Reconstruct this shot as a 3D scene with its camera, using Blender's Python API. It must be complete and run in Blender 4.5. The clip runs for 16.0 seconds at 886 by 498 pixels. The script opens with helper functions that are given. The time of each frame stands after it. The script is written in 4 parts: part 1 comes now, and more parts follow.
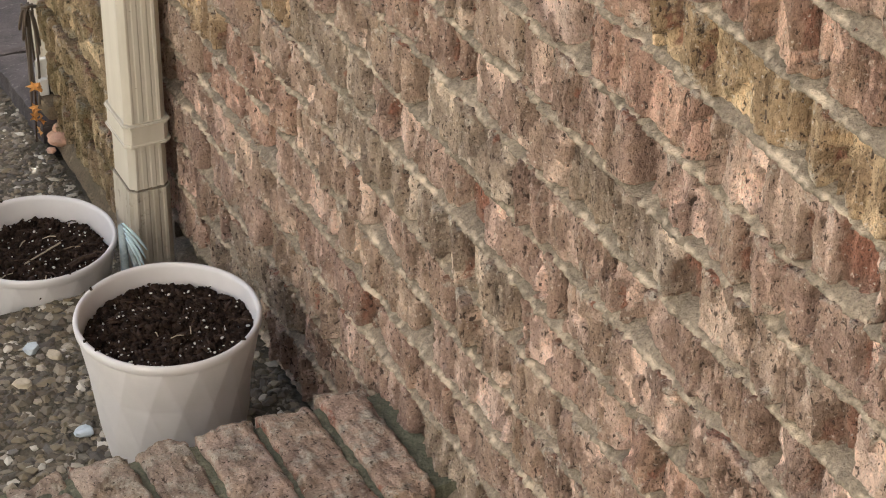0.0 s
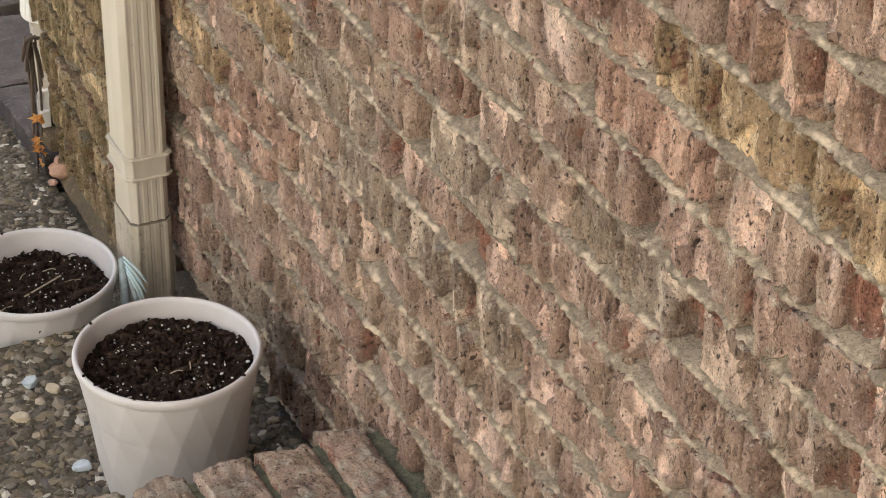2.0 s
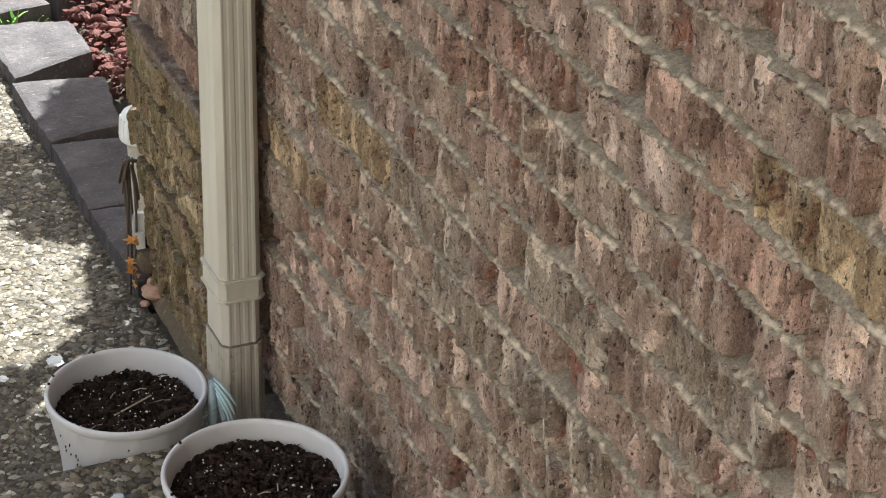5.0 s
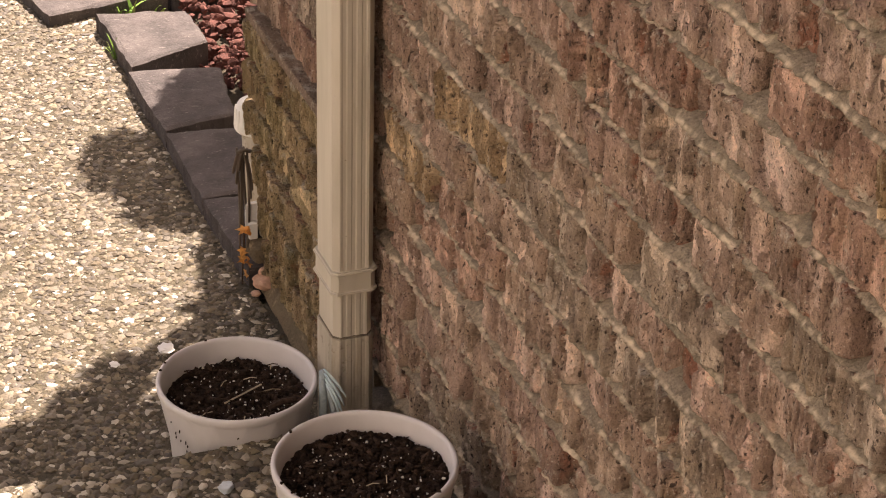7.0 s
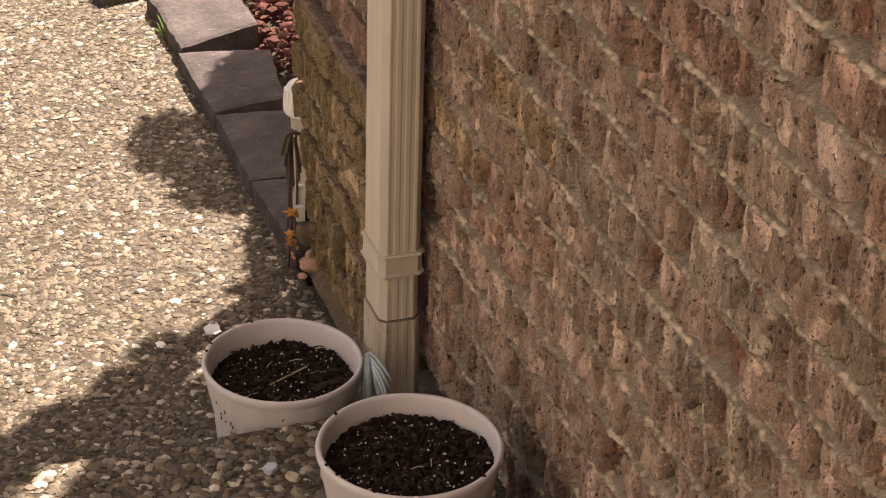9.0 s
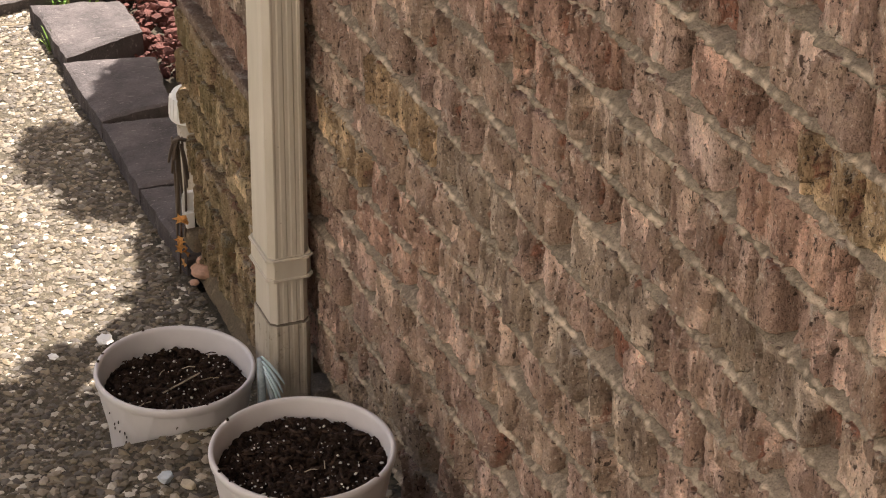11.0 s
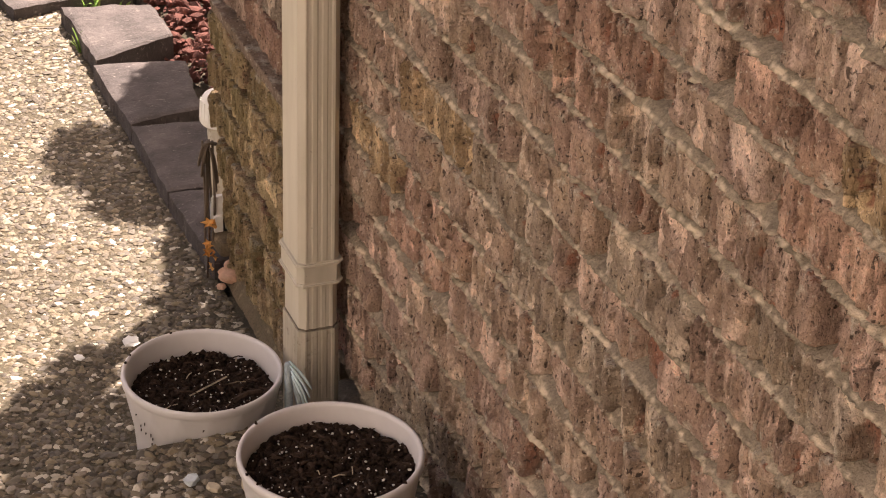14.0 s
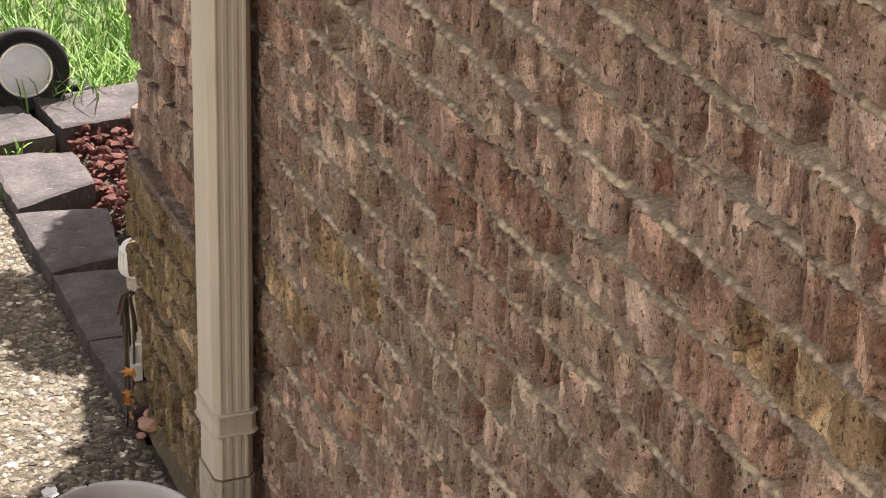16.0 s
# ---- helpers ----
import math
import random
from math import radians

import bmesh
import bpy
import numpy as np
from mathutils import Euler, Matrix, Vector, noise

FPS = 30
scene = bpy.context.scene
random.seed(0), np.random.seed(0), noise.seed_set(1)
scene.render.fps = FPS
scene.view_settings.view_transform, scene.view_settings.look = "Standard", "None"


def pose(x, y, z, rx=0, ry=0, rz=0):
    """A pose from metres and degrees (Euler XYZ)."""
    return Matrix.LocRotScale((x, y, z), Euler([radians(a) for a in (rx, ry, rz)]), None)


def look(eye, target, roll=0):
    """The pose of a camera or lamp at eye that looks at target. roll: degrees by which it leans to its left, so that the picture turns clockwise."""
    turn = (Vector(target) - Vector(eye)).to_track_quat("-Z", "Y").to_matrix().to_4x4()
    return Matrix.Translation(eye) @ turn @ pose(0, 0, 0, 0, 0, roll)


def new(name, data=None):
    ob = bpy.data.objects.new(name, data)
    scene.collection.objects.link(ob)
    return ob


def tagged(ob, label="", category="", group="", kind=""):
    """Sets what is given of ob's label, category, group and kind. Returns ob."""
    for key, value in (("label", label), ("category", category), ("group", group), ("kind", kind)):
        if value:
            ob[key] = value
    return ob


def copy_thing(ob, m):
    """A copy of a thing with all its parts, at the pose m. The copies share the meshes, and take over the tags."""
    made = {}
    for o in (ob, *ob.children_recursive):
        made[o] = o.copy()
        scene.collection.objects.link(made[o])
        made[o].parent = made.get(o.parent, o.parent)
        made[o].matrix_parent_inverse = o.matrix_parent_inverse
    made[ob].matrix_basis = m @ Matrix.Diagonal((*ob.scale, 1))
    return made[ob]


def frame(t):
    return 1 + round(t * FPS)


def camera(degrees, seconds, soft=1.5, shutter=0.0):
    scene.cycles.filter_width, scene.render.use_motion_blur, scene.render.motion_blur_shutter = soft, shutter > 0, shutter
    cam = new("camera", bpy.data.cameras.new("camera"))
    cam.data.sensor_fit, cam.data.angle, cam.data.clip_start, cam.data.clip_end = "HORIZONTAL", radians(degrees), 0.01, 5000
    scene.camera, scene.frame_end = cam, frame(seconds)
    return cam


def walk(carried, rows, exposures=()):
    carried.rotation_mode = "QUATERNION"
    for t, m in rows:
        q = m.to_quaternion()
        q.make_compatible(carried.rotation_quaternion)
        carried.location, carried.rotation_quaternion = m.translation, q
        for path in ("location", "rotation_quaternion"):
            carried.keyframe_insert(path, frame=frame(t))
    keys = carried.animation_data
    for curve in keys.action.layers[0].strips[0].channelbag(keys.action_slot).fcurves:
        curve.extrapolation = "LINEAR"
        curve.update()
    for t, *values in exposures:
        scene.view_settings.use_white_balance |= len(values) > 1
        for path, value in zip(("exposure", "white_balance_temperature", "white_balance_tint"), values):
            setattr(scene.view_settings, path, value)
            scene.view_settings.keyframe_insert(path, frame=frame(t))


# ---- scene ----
cam = camera(21.56, 16.0, soft=1.1)
walk(cam, [
    (0.0, pose(-0.8408, -0.8288, 1.6600, 56.901, -0.583, -25.980)),
    (0.5, pose(-0.8404, -0.8290, 1.6593, 56.678, -0.794, -25.895)),
    (1.0, pose(-0.8395, -0.8287, 1.6588, 56.442, -0.756, -26.147)),
    (1.5, pose(-0.8374, -0.8255, 1.6587, 56.973, -0.891, -26.485)),
    (2.0, pose(-0.8354, -0.8183, 1.6597, 57.674, -0.982, -25.670)),
    (2.5, pose(-0.8387, -0.8144, 1.6599, 60.125, -0.648, -24.109)),
    (3.0, pose(-0.8405, -0.8155, 1.6604, 61.076, -0.895, -23.250)),
    (5.3, pose(-0.8552, -0.8284, 1.6572, 60.921, -1.342, -23.080)),
    (5.5, pose(-0.8580, -0.8285, 1.6571, 60.777, -1.346, -22.892)),
    (6.0, pose(-0.8623, -0.8247, 1.6560, 60.784, -0.812, -21.374)),
    (6.5, pose(-0.8630, -0.8243, 1.6559, 60.575, -0.846, -20.808)),
    (7.0, pose(-0.8644, -0.8254, 1.6540, 60.890, -1.238, -20.288)),
    (7.5, pose(-0.8670, -0.8224, 1.6498, 60.707, -1.254, -19.594)),
    (8.0, pose(-0.8694, -0.8183, 1.6489, 60.456, -1.570, -19.130)),
    (8.5, pose(-0.8667, -0.8173, 1.6478, 60.459, -1.396, -18.987)),
    (9.0, pose(-0.8659, -0.8219, 1.6470, 60.561, -1.421, -18.901)),
    (9.5, pose(-0.8591, -0.8273, 1.6476, 60.386, -1.049, -19.304)),
    (10.0, pose(-0.8526, -0.8306, 1.6508, 60.470, -0.731, -20.744)),
    (10.2, pose(-0.8502, -0.8316, 1.6520, 60.529, -0.727, -21.266)),
    (12.3, pose(-0.8458, -0.8345, 1.6543, 60.497, -0.774, -22.182)),
    (12.5, pose(-0.8487, -0.8319, 1.6543, 60.524, -0.975, -21.836)),
    (13.0, pose(-0.8587, -0.8263, 1.6467, 60.685, -1.609, -20.416)),
    (13.5, pose(-0.8621, -0.8263, 1.6451, 60.662, -1.424, -20.354)),
    (14.0, pose(-0.8641, -0.8258, 1.6448, 60.868, -1.638, -21.021)),
    (14.5, pose(-0.8627, -0.8254, 1.6450, 60.978, -1.598, -21.345)),
    (15.0, pose(-0.8582, -0.8247, 1.6472, 61.515, -1.430, -21.893)),
    (15.5, pose(-0.8548, -0.8249, 1.6538, 61.830, -1.615, -21.872)),
    (16.0, pose(-0.8331, -0.8442, 1.6743, 64.127, -1.613, -22.637)),
], exposures=[
    (0.0, 2.39, 6250, 9), (2.0, 2.39, 6250, 9), (2.5, 2.29, 6300, 9), (3.0, 1.94, 6050, 8), (5.5, 1.89, 5750, 5), (6.0, 1.79, 6250, 9), (6.6, 1.72, 7400, 22),
    (7.0, 1.67, 7650, 24), (8.5, 1.44, 7800, 25), (10.0, 1.46, 7700, 25), (12.3, 1.89, 5700, 6), (12.5, 1.86, 5850, 7), (13.1, 1.86, 7350, 23), (14.5, 1.66, 7600, 25), (15.0, 1.59, 7500, 24),
    (15.5, 1.69, 7000, 18), (16.0, 1.63, 6550, 15),
])

# ---- light ----
SUN_EL, SUN_DIR = 57.0, Vector((0.58, 0.81, 0.0)).normalized()
world = bpy.data.worlds.new("sky")
scene.world = world
world.use_nodes = True
wn = world.node_tree.nodes
sky = wn.new("ShaderNodeTexSky")
sky.sky_type, sky.sun_disc = "NISHITA", False
sky.dust_density, sky.ozone_density = 6.0, 0.3
sky.sun_elevation, sky.sun_rotation = radians(SUN_EL), math.atan2(SUN_DIR.x, SUN_DIR.y)
wn["Background"].inputs[1].default_value = 0.05
world.node_tree.links.new(sky.outputs[0], wn["Background"].inputs[0])
sun = new("sun", bpy.data.lights.new("sun", "SUN"))
sun.data.energy, sun.data.angle, sun.data.color = 5.0, radians(0.6), (1.0, 0.95, 0.86)
up = math.tan(radians(SUN_EL))
sun.matrix_world = look((SUN_DIR.x * 5, SUN_DIR.y * 5, up * 5), (0, 0, 0))


# ---- materials ----
def mat(name, rough=0.8, metal=0.0):
    m = bpy.data.materials.new(name)
    m.use_nodes = True
    b = m.node_tree.nodes["Principled BSDF"]
    b.inputs["Roughness"].default_value, b.inputs["Metallic"].default_value = rough, metal
    return m, m.node_tree.nodes, m.node_tree.links, b


def coords(n, l, scale=(1, 1, 1), spread=0.0):
    """Object coordinates, moved by the object's random number so that no two pieces look alike."""
    tc = n.new("ShaderNodeTexCoord")
    mp = n.new("ShaderNodeMapping")
    mp.inputs["Scale"].default_value = scale
    l.new(tc.outputs["Object"], mp.inputs["Vector"])
    if spread:
        oi = n.new("ShaderNodeObjectInfo")
        mu = n.new("ShaderNodeMath")
        mu.operation = "MULTIPLY"
        mu.inputs[1].default_value = spread
        l.new(oi.outputs["Random"], mu.inputs[0])
        l.new(mu.outputs[0], mp.inputs["Location"])
    return mp.outputs[0]


def noise_tex(n, l, vec, scale, detail=4.0, rough=0.55, distort=0.0):
    t = n.new("ShaderNodeTexNoise")
    t.inputs["Scale"].default_value, t.inputs["Detail"].default_value = scale, detail
    t.inputs["Roughness"].default_value, t.inputs["Distortion"].default_value = rough, distort
    l.new(vec, t.inputs["Vector"])
    return t.outputs["Fac"]


def ramp(n, l, fac, stops, smooth=True):
    r = n.new("ShaderNodeValToRGB")
    e = r.color_ramp.elements
    while len(e) < len(stops):
        e.new(0.5)
    for el, (p, c) in zip(e, stops):
        el.position, el.color = p, (*c, 1) if len(c) == 3 else c
    if not smooth:
        r.color_ramp.interpolation = "CONSTANT"
    l.new(fac, r.inputs[0])
    return r.outputs[0]


def mixc(n, l, fac, a, b, mode="MIX"):
    m = n.new("ShaderNodeMix")
    m.data_type, m.blend_type = "RGBA", mode
    for sock, v in ((m.inputs["Factor"], fac), (m.inputs[6], a), (m.inputs[7], b)):
        if isinstance(v, (int, float)):
            sock.default_value = v
        elif isinstance(v, tuple):
            sock.default_value = (*v, 1)
        else:
            l.new(v, sock)
    return m.outputs[2]


def bump(n, l, b, heights, dist):
    prev = None
    for hgt, d, s in heights:
        bp = n.new("ShaderNodeBump")
        bp.inputs["Strength"].default_value, bp.inputs["Distance"].default_value = s, d * dist
        l.new(hgt, bp.inputs["Height"])
        if prev:
            l.new(prev, bp.inputs["Normal"])
        prev = bp.outputs[0]
    l.new(prev, b.inputs["Normal"])


BLACK, WHITE = (0, 0, 0), (1, 1, 1)


def brick_material(name, tints, moss=0.0, arris=0.52, fresh=1.0):
    """Rough drag-faced brick: fired body, pits with their shade put into the colour, red clay where the skin is broken
    away, lime smears, and moss where asked.
    """
    m, n, l, b = mat(name, 0.92)
    b.inputs["Specular IOR Level"].default_value = 0.25
    v = coords(n, l, (1, 1, 1), 37.0)
    vs = coords(n, l, (1.0, 1.0, 0.62), 37.0)
    oi = n.new("ShaderNodeObjectInfo")
    body = ramp(n, l, oi.outputs["Random"], [(i / (len(tints) - 1), c) for i, c in enumerate(tints)])
    blot = noise_tex(n, l, vs, 26, 5, 0.62, 0.4)
    col = mixc(n, l, 0.9, body, ramp(n, l, blot, [(0.30, (0.52, 0.48, 0.44)), (0.5, (1.0, 0.99, 0.98)), (0.68, (1.42, 1.40, 1.37))]), "MULTIPLY")
    at = n.new("ShaderNodeAttribute")
    at.attribute_name = "clay"
    col = mixc(n, l, 0.8, col, ramp(n, l, at.outputs["Fac"], [(0.1, (0.54, 0.49, 0.46)), (0.42, (0.98, 0.97, 0.96)), (0.9, (1.55, 1.53, 1.50))]), "MULTIPLY")
    hue = noise_tex(n, l, v, 13, 3, 0.6)
    col = mixc(n, l, ramp(n, l, hue, [(0.46, BLACK), (0.70, (0.4, 0.4, 0.4))]), col, (0.36, 0.27, 0.175))
    # the skin broken away: dark fired core with red clay
    br = n.new("ShaderNodeAttribute")
    br.attribute_name = "broken"
    core = noise_tex(n, l, v, 55, 5, 0.65, 0.5)
    add = n.new("ShaderNodeMath")
    add.operation = "MULTIPLY_ADD"
    add.inputs[1].default_value = arris
    l.new(br.outputs["Fac"], add.inputs[0])
    l.new(core, add.inputs[2])
    dark = noise_tex(n, l, v, 24, 3, 0.5)
    clay = mixc(n, l, ramp(n, l, dark, [(0.42, BLACK), (0.6, WHITE)]), (0.33, 0.145, 0.10), (0.20, 0.135, 0.10))
    col = mixc(n, l, ramp(n, l, add.outputs[0], [(0.72, BLACK), (0.84, (0.85 * fresh,) * 3)]), col, clay)
    # lime smears left by the jointing, mostly along the edges
    tc = n.new("ShaderNodeTexCoord")
    sep = n.new("ShaderNodeSeparateXYZ")
    l.new(tc.outputs["Generated"], sep.inputs[0])
    away = n.new("ShaderNodeMath")
    away.operation = "SUBTRACT"
    away.inputs[1].default_value = 0.5
    l.new(sep.outputs["Z"], away.inputs[0])
    ab = n.new("ShaderNodeMath")
    ab.operation = "ABSOLUTE"
    l.new(away.outputs[0], ab.inputs[0])
    lime = noise_tex(n, l, v, 40, 5, 0.7)
    add2 = n.new("ShaderNodeMath")
    add2.operation = "MULTIPLY_ADD"
    add2.inputs[1].default_value = 0.30
    l.new(ab.outputs[0], add2.inputs[0])
    l.new(lime, add2.inputs[2])
    col = mixc(n, l, ramp(n, l, add2.outputs[0], [(0.65, BLACK), (0.76, (0.7, 0.7, 0.7))]), col, (0.56, 0.51, 0.43))
    grain = noise_tex(n, l, v, 330, 4, 0.75)
    col = mixc(n, l, 0.75, col, ramp(n, l, grain, [(0.32, (0.48, 0.45, 0.43)), (0.44, (0.96, 0.95, 0.94)), (0.58, (1.06, 1.06, 1.06)), (0.68, (1.6, 1.58, 1.52))]), "MULTIPLY")
    # pits and specks: shade put into the colour, dark where the bump dips
    pits = noise_tex(n, l, vs, 135, 4, 0.62, 0.5)
    col = mixc(n, l, ramp(n, l, pits, [(0.345, (0.92, 0.92, 0.92)), (0.39, BLACK)]), col, (0.075, 0.05, 0.04))
    specks = noise_tex(n, l, vs, 280, 3, 0.6)
    col = mixc(n, l, ramp(n, l, specks, [(0.335, (0.9, 0.9, 0.9)), (0.37, BLACK)]), col, (0.06, 0.04, 0.032))
    quartz = noise_tex(n, l, v, 210, 3, 0.6)
    col = mixc(n, l, ramp(n, l, quartz, [(0.63, BLACK), (0.69, (0.8, 0.8, 0.8))]), col, (0.66, 0.56, 0.47))
    if moss:
        gr = noise_tex(n, l, v, 11, 4, 0.65)
        col = mixc(n, l, ramp(n, l, gr, [(0.34, BLACK), (0.60, (moss, moss, moss))]), col, (0.115, 0.11, 0.035))
    l.new(col, b.inputs["Base Color"])
    drag = noise_tex(n, l, vs, 80, 6, 0.7, 0.6)
    bump(n, l, b, [(drag, 0.85, 0.9), (pits, 0.75, 1.0), (specks, 0.35, 1.0), (grain, 0.2, 0.9)], 0.008)
    return m


PINK = (0.636, 0.468, 0.406)
M_BRICK = brick_material("drag_faced_brick", [(0.557, 0.406, 0.340), PINK, (0.608, 0.479, 0.394), (0.568, 0.422, 0.358), (0.670, 0.513, 0.454), (0.533, 0.387, 0.324)])
M_OCHRE = brick_material("ochre_brick", [(0.602, 0.455, 0.295), (0.573, 0.426, 0.279)])
M_RED = brick_material("red_brick", [(0.578, 0.387, 0.315), (0.557, 0.381, 0.313)])
M_GREY = brick_material("grey_brick", [(0.557, 0.468, 0.391), (0.510, 0.421, 0.355)])
M_STEP = brick_material("step_brick", [(0.400, 0.300, 0.255), (0.350, 0.282, 0.238), (0.410, 0.295, 0.240)], moss=0.12, arris=0.45)
M_MOSSY = brick_material("mossy_brick", [(0.600, 0.460, 0.290), (0.640, 0.500, 0.330), (0.560, 0.420, 0.265)], moss=0.45)


def mortar_material(name, base, moss=0.0):
    m, n, l, b = mat(name, 0.95)
    b.inputs["Specular IOR Level"].default_value = 0.3
    v = coords(n, l)
    big, fine, blot = noise_tex(n, l, v, 14, 5, 0.65), noise_tex(n, l, v, 330, 4, 0.75), noise_tex(n, l, v, 55, 5, 0.7)
    col = ramp(n, l, big, [(0.3, tuple(c * 0.72 for c in base)), (0.7, tuple(c * 1.2 for c in base))])
    col = mixc(n, l, 0.55, col, ramp(n, l, fine, [(0.34, (0.4, 0.4, 0.38)), (0.5, (1, 1, 1)), (0.66, (1.45, 1.45, 1.42))]), "MULTIPLY")
    col = mixc(n, l, ramp(n, l, blot, [(0.54, BLACK), (0.66, (0.8, 0.8, 0.8))]), col, tuple(min(0.8, c * 1.9) for c in base))
    stain = noise_tex(n, l, v, 6, 4)
    col = mixc(n, l, ramp(n, l, stain, [(0.50, BLACK), (0.72, (moss + 0.15,) * 3)]), col, (0.14, 0.125, 0.075))
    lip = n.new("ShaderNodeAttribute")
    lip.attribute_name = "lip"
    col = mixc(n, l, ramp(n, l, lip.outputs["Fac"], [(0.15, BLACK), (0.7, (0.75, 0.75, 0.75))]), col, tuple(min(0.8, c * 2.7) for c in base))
    l.new(col, b.inputs["Base Color"])
    bump(n, l, b, [(blot, 1.0, 1.0), (fine, 0.35, 1.0)], 0.005)
    return m


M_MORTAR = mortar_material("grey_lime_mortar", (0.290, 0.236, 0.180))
M_STEPJOINT = mortar_material("mossy_cement_joint", (0.15, 0.15, 0.105), 0.25)
M_FILLET = mortar_material("damp_cement", (0.19, 0.145, 0.095), 0.3)
M_CEMENT = mortar_material("aggregate_matrix", (0.085, 0.073, 0.052))


def pebble_material():
    m, n, l, b = mat("river_pebbles", 0.7)
    g = n.new("ShaderNodeNewGeometry")
    col = ramp(n, l, g.outputs["Random Per Island"], [(0.0, (0.033, 0.026, 0.018)), (0.2, (0.122, 0.094, 0.058)), (0.4, (0.072, 0.060, 0.047)), (0.6, (0.207, 0.164, 0.104)),
                                                      (0.78, (0.094, 0.083, 0.068)), (0.9, (0.235, 0.198, 0.146)), (0.96, (0.394, 0.358, 0.291)), (1.0, (0.545, 0.507, 0.433))])
    fine = noise_tex(n, l, coords(n, l), 300, 3, 0.6)
    col = mixc(n, l, 0.5, col, ramp(n, l, fine, [(0.3, (0.800, 0.800, 0.800)), (0.7, (1.2, 1.2, 1.2))]), "MULTIPLY")
    l.new(col, b.inputs["Base Color"])
    bump(n, l, b, [(fine, 1.0, 0.4)], 0.001)
    return m


M_PEBBLE = pebble_material()


def plain(name, c, rough=0.5, metal=0.0, scale=60, vary=0.12, bumps=0.0006, spec=0.5):
    m, n, l, b = mat(name, rough, metal)
    v = coords(n, l, (1, 1, 1), 11.0)
    f = noise_tex(n, l, v, scale, 5, 0.6)
    col = ramp(n, l, f, [(0.3, tuple(x * (1 - vary) for x in c)), (0.7, tuple(min(1, x * (1 + vary)) for x in c))])
    l.new(col, b.inputs["Base Color"])
    b.inputs["Specular IOR Level"].default_value = spec
    if bumps:
        bump(n, l, b, [(noise_tex(n, l, v, scale * 4, 4, 0.6), 1.0, 0.6)], bumps)
    return m


M_POT = plain("matt_white_plastic", (0.61, 0.585, 0.59), 0.45, vary=0.05, scale=25, bumps=0.0002)
M_SOIL = plain("damp_potting_soil", (0.030, 0.019, 0.014), 0.9, scale=90, vary=0.7, bumps=0.004, spec=0.08)
M_CHIP = plain("bark_chips", (0.05, 0.031, 0.022), 0.8, scale=200, vary=0.6, spec=0.12)
M_STRAW = plain("dry_straw", (0.36, 0.30, 0.21), 0.7)
M_PERLITE = plain("perlite", (0.62, 0.60, 0.55), 0.9)
M_BLUE = plain("pale_blue_plastic", (0.62, 0.78, 0.85), 0.35, vary=0.05)
M_PVC = plain("white_plastic_pipe", (0.78, 0.78, 0.76), 0.35, vary=0.06)
M_WIRE = plain("brown_cable", (0.085, 0.062, 0.045), 0.6)
# leaf colour raised to stand in for sun on the leaves
M_LEAF = plain("dry_orange_leaf", (0.80, 0.42, 0.14), 0.6, vary=0.4)
M_STONE = plain("pink_stone", (0.58, 0.36, 0.26), 0.85, vary=0.25, bumps=0.003)
M_LAVA = plain("red_lava_rock", (0.11, 0.038, 0.03), 0.95, scale=45, vary=0.5, bumps=0.006)
M_BLACKP = plain("black_plastic", (0.012, 0.012, 0.013), 0.6, spec=0.25)
M_LENS = plain("frosted_lens", (0.62, 0.66, 0.72), 0.25, vary=0.08)
M_SILVER = plain("silver_reflector", (0.75, 0.76, 0.78), 0.28, 0.9, vary=0.06)
M_EARTH = plain("dark_earth", (0.05, 0.04, 0.025), 0.95, scale=30, vary=0.5, bumps=0.006)
M_LAWN = plain("lawn_soil", (0.06, 0.085, 0.025), 0.95, scale=25, vary=0.5, bumps=0.006)


def downspout_material():
    m, n, l, b = mat("beige_enamelled_metal", 0.42)
    v = coords(n, l)
    big = noise_tex(n, l, coords(n, l, (1, 1, 0.15)), 45, 4, 0.6)
    col = ramp(n, l, big, [(0.32, (0.50, 0.455, 0.375)), (0.66, (0.58, 0.53, 0.45))])
    spots = noise_tex(n, l, v, 130, 3, 0.7)
    col = mixc(n, l, ramp(n, l, spots, [(0.70, BLACK), (0.76, (0.6, 0.6, 0.6))]), col, (0.17, 0.13, 0.09))
    l.new(col, b.inputs["Base Color"])
    bump(n, l, b, [(noise_tex(n, l, v, 60, 3), 1.0, 0.3)], 0.001)
    return m


def downspout_foot_material():
    m, n, l, b = mat("dirt_stained_beige_metal", 0.6)
    v, vs = coords(n, l), coords(n, l, (1, 1, 0.12))
    runs = noise_tex(n, l, vs, 90, 5, 0.65)
    col = ramp(n, l, runs, [(0.30, (0.34, 0.29, 0.22)), (0.5, (0.46, 0.41, 0.335)), (0.68, (0.54, 0.49, 0.41))])
    spots = noise_tex(n, l, v, 70, 4, 0.7)
    col = mixc(n, l, ramp(n, l, spots, [(0.58, BLACK), (0.72, (0.7, 0.7, 0.7))]), col, (0.16, 0.12, 0.08))
    l.new(col, b.inputs["Base Color"])
    bump(n, l, b, [(spots, 1.0, 0.3)], 0.001)
    return m


M_SPOUT_FOOT = downspout_foot_material()
M_SPOUT = downspout_material()
M_SEAM = plain("dirty_seam", (0.14, 0.115, 0.085), 0.8, scale=90, vary=0.5)


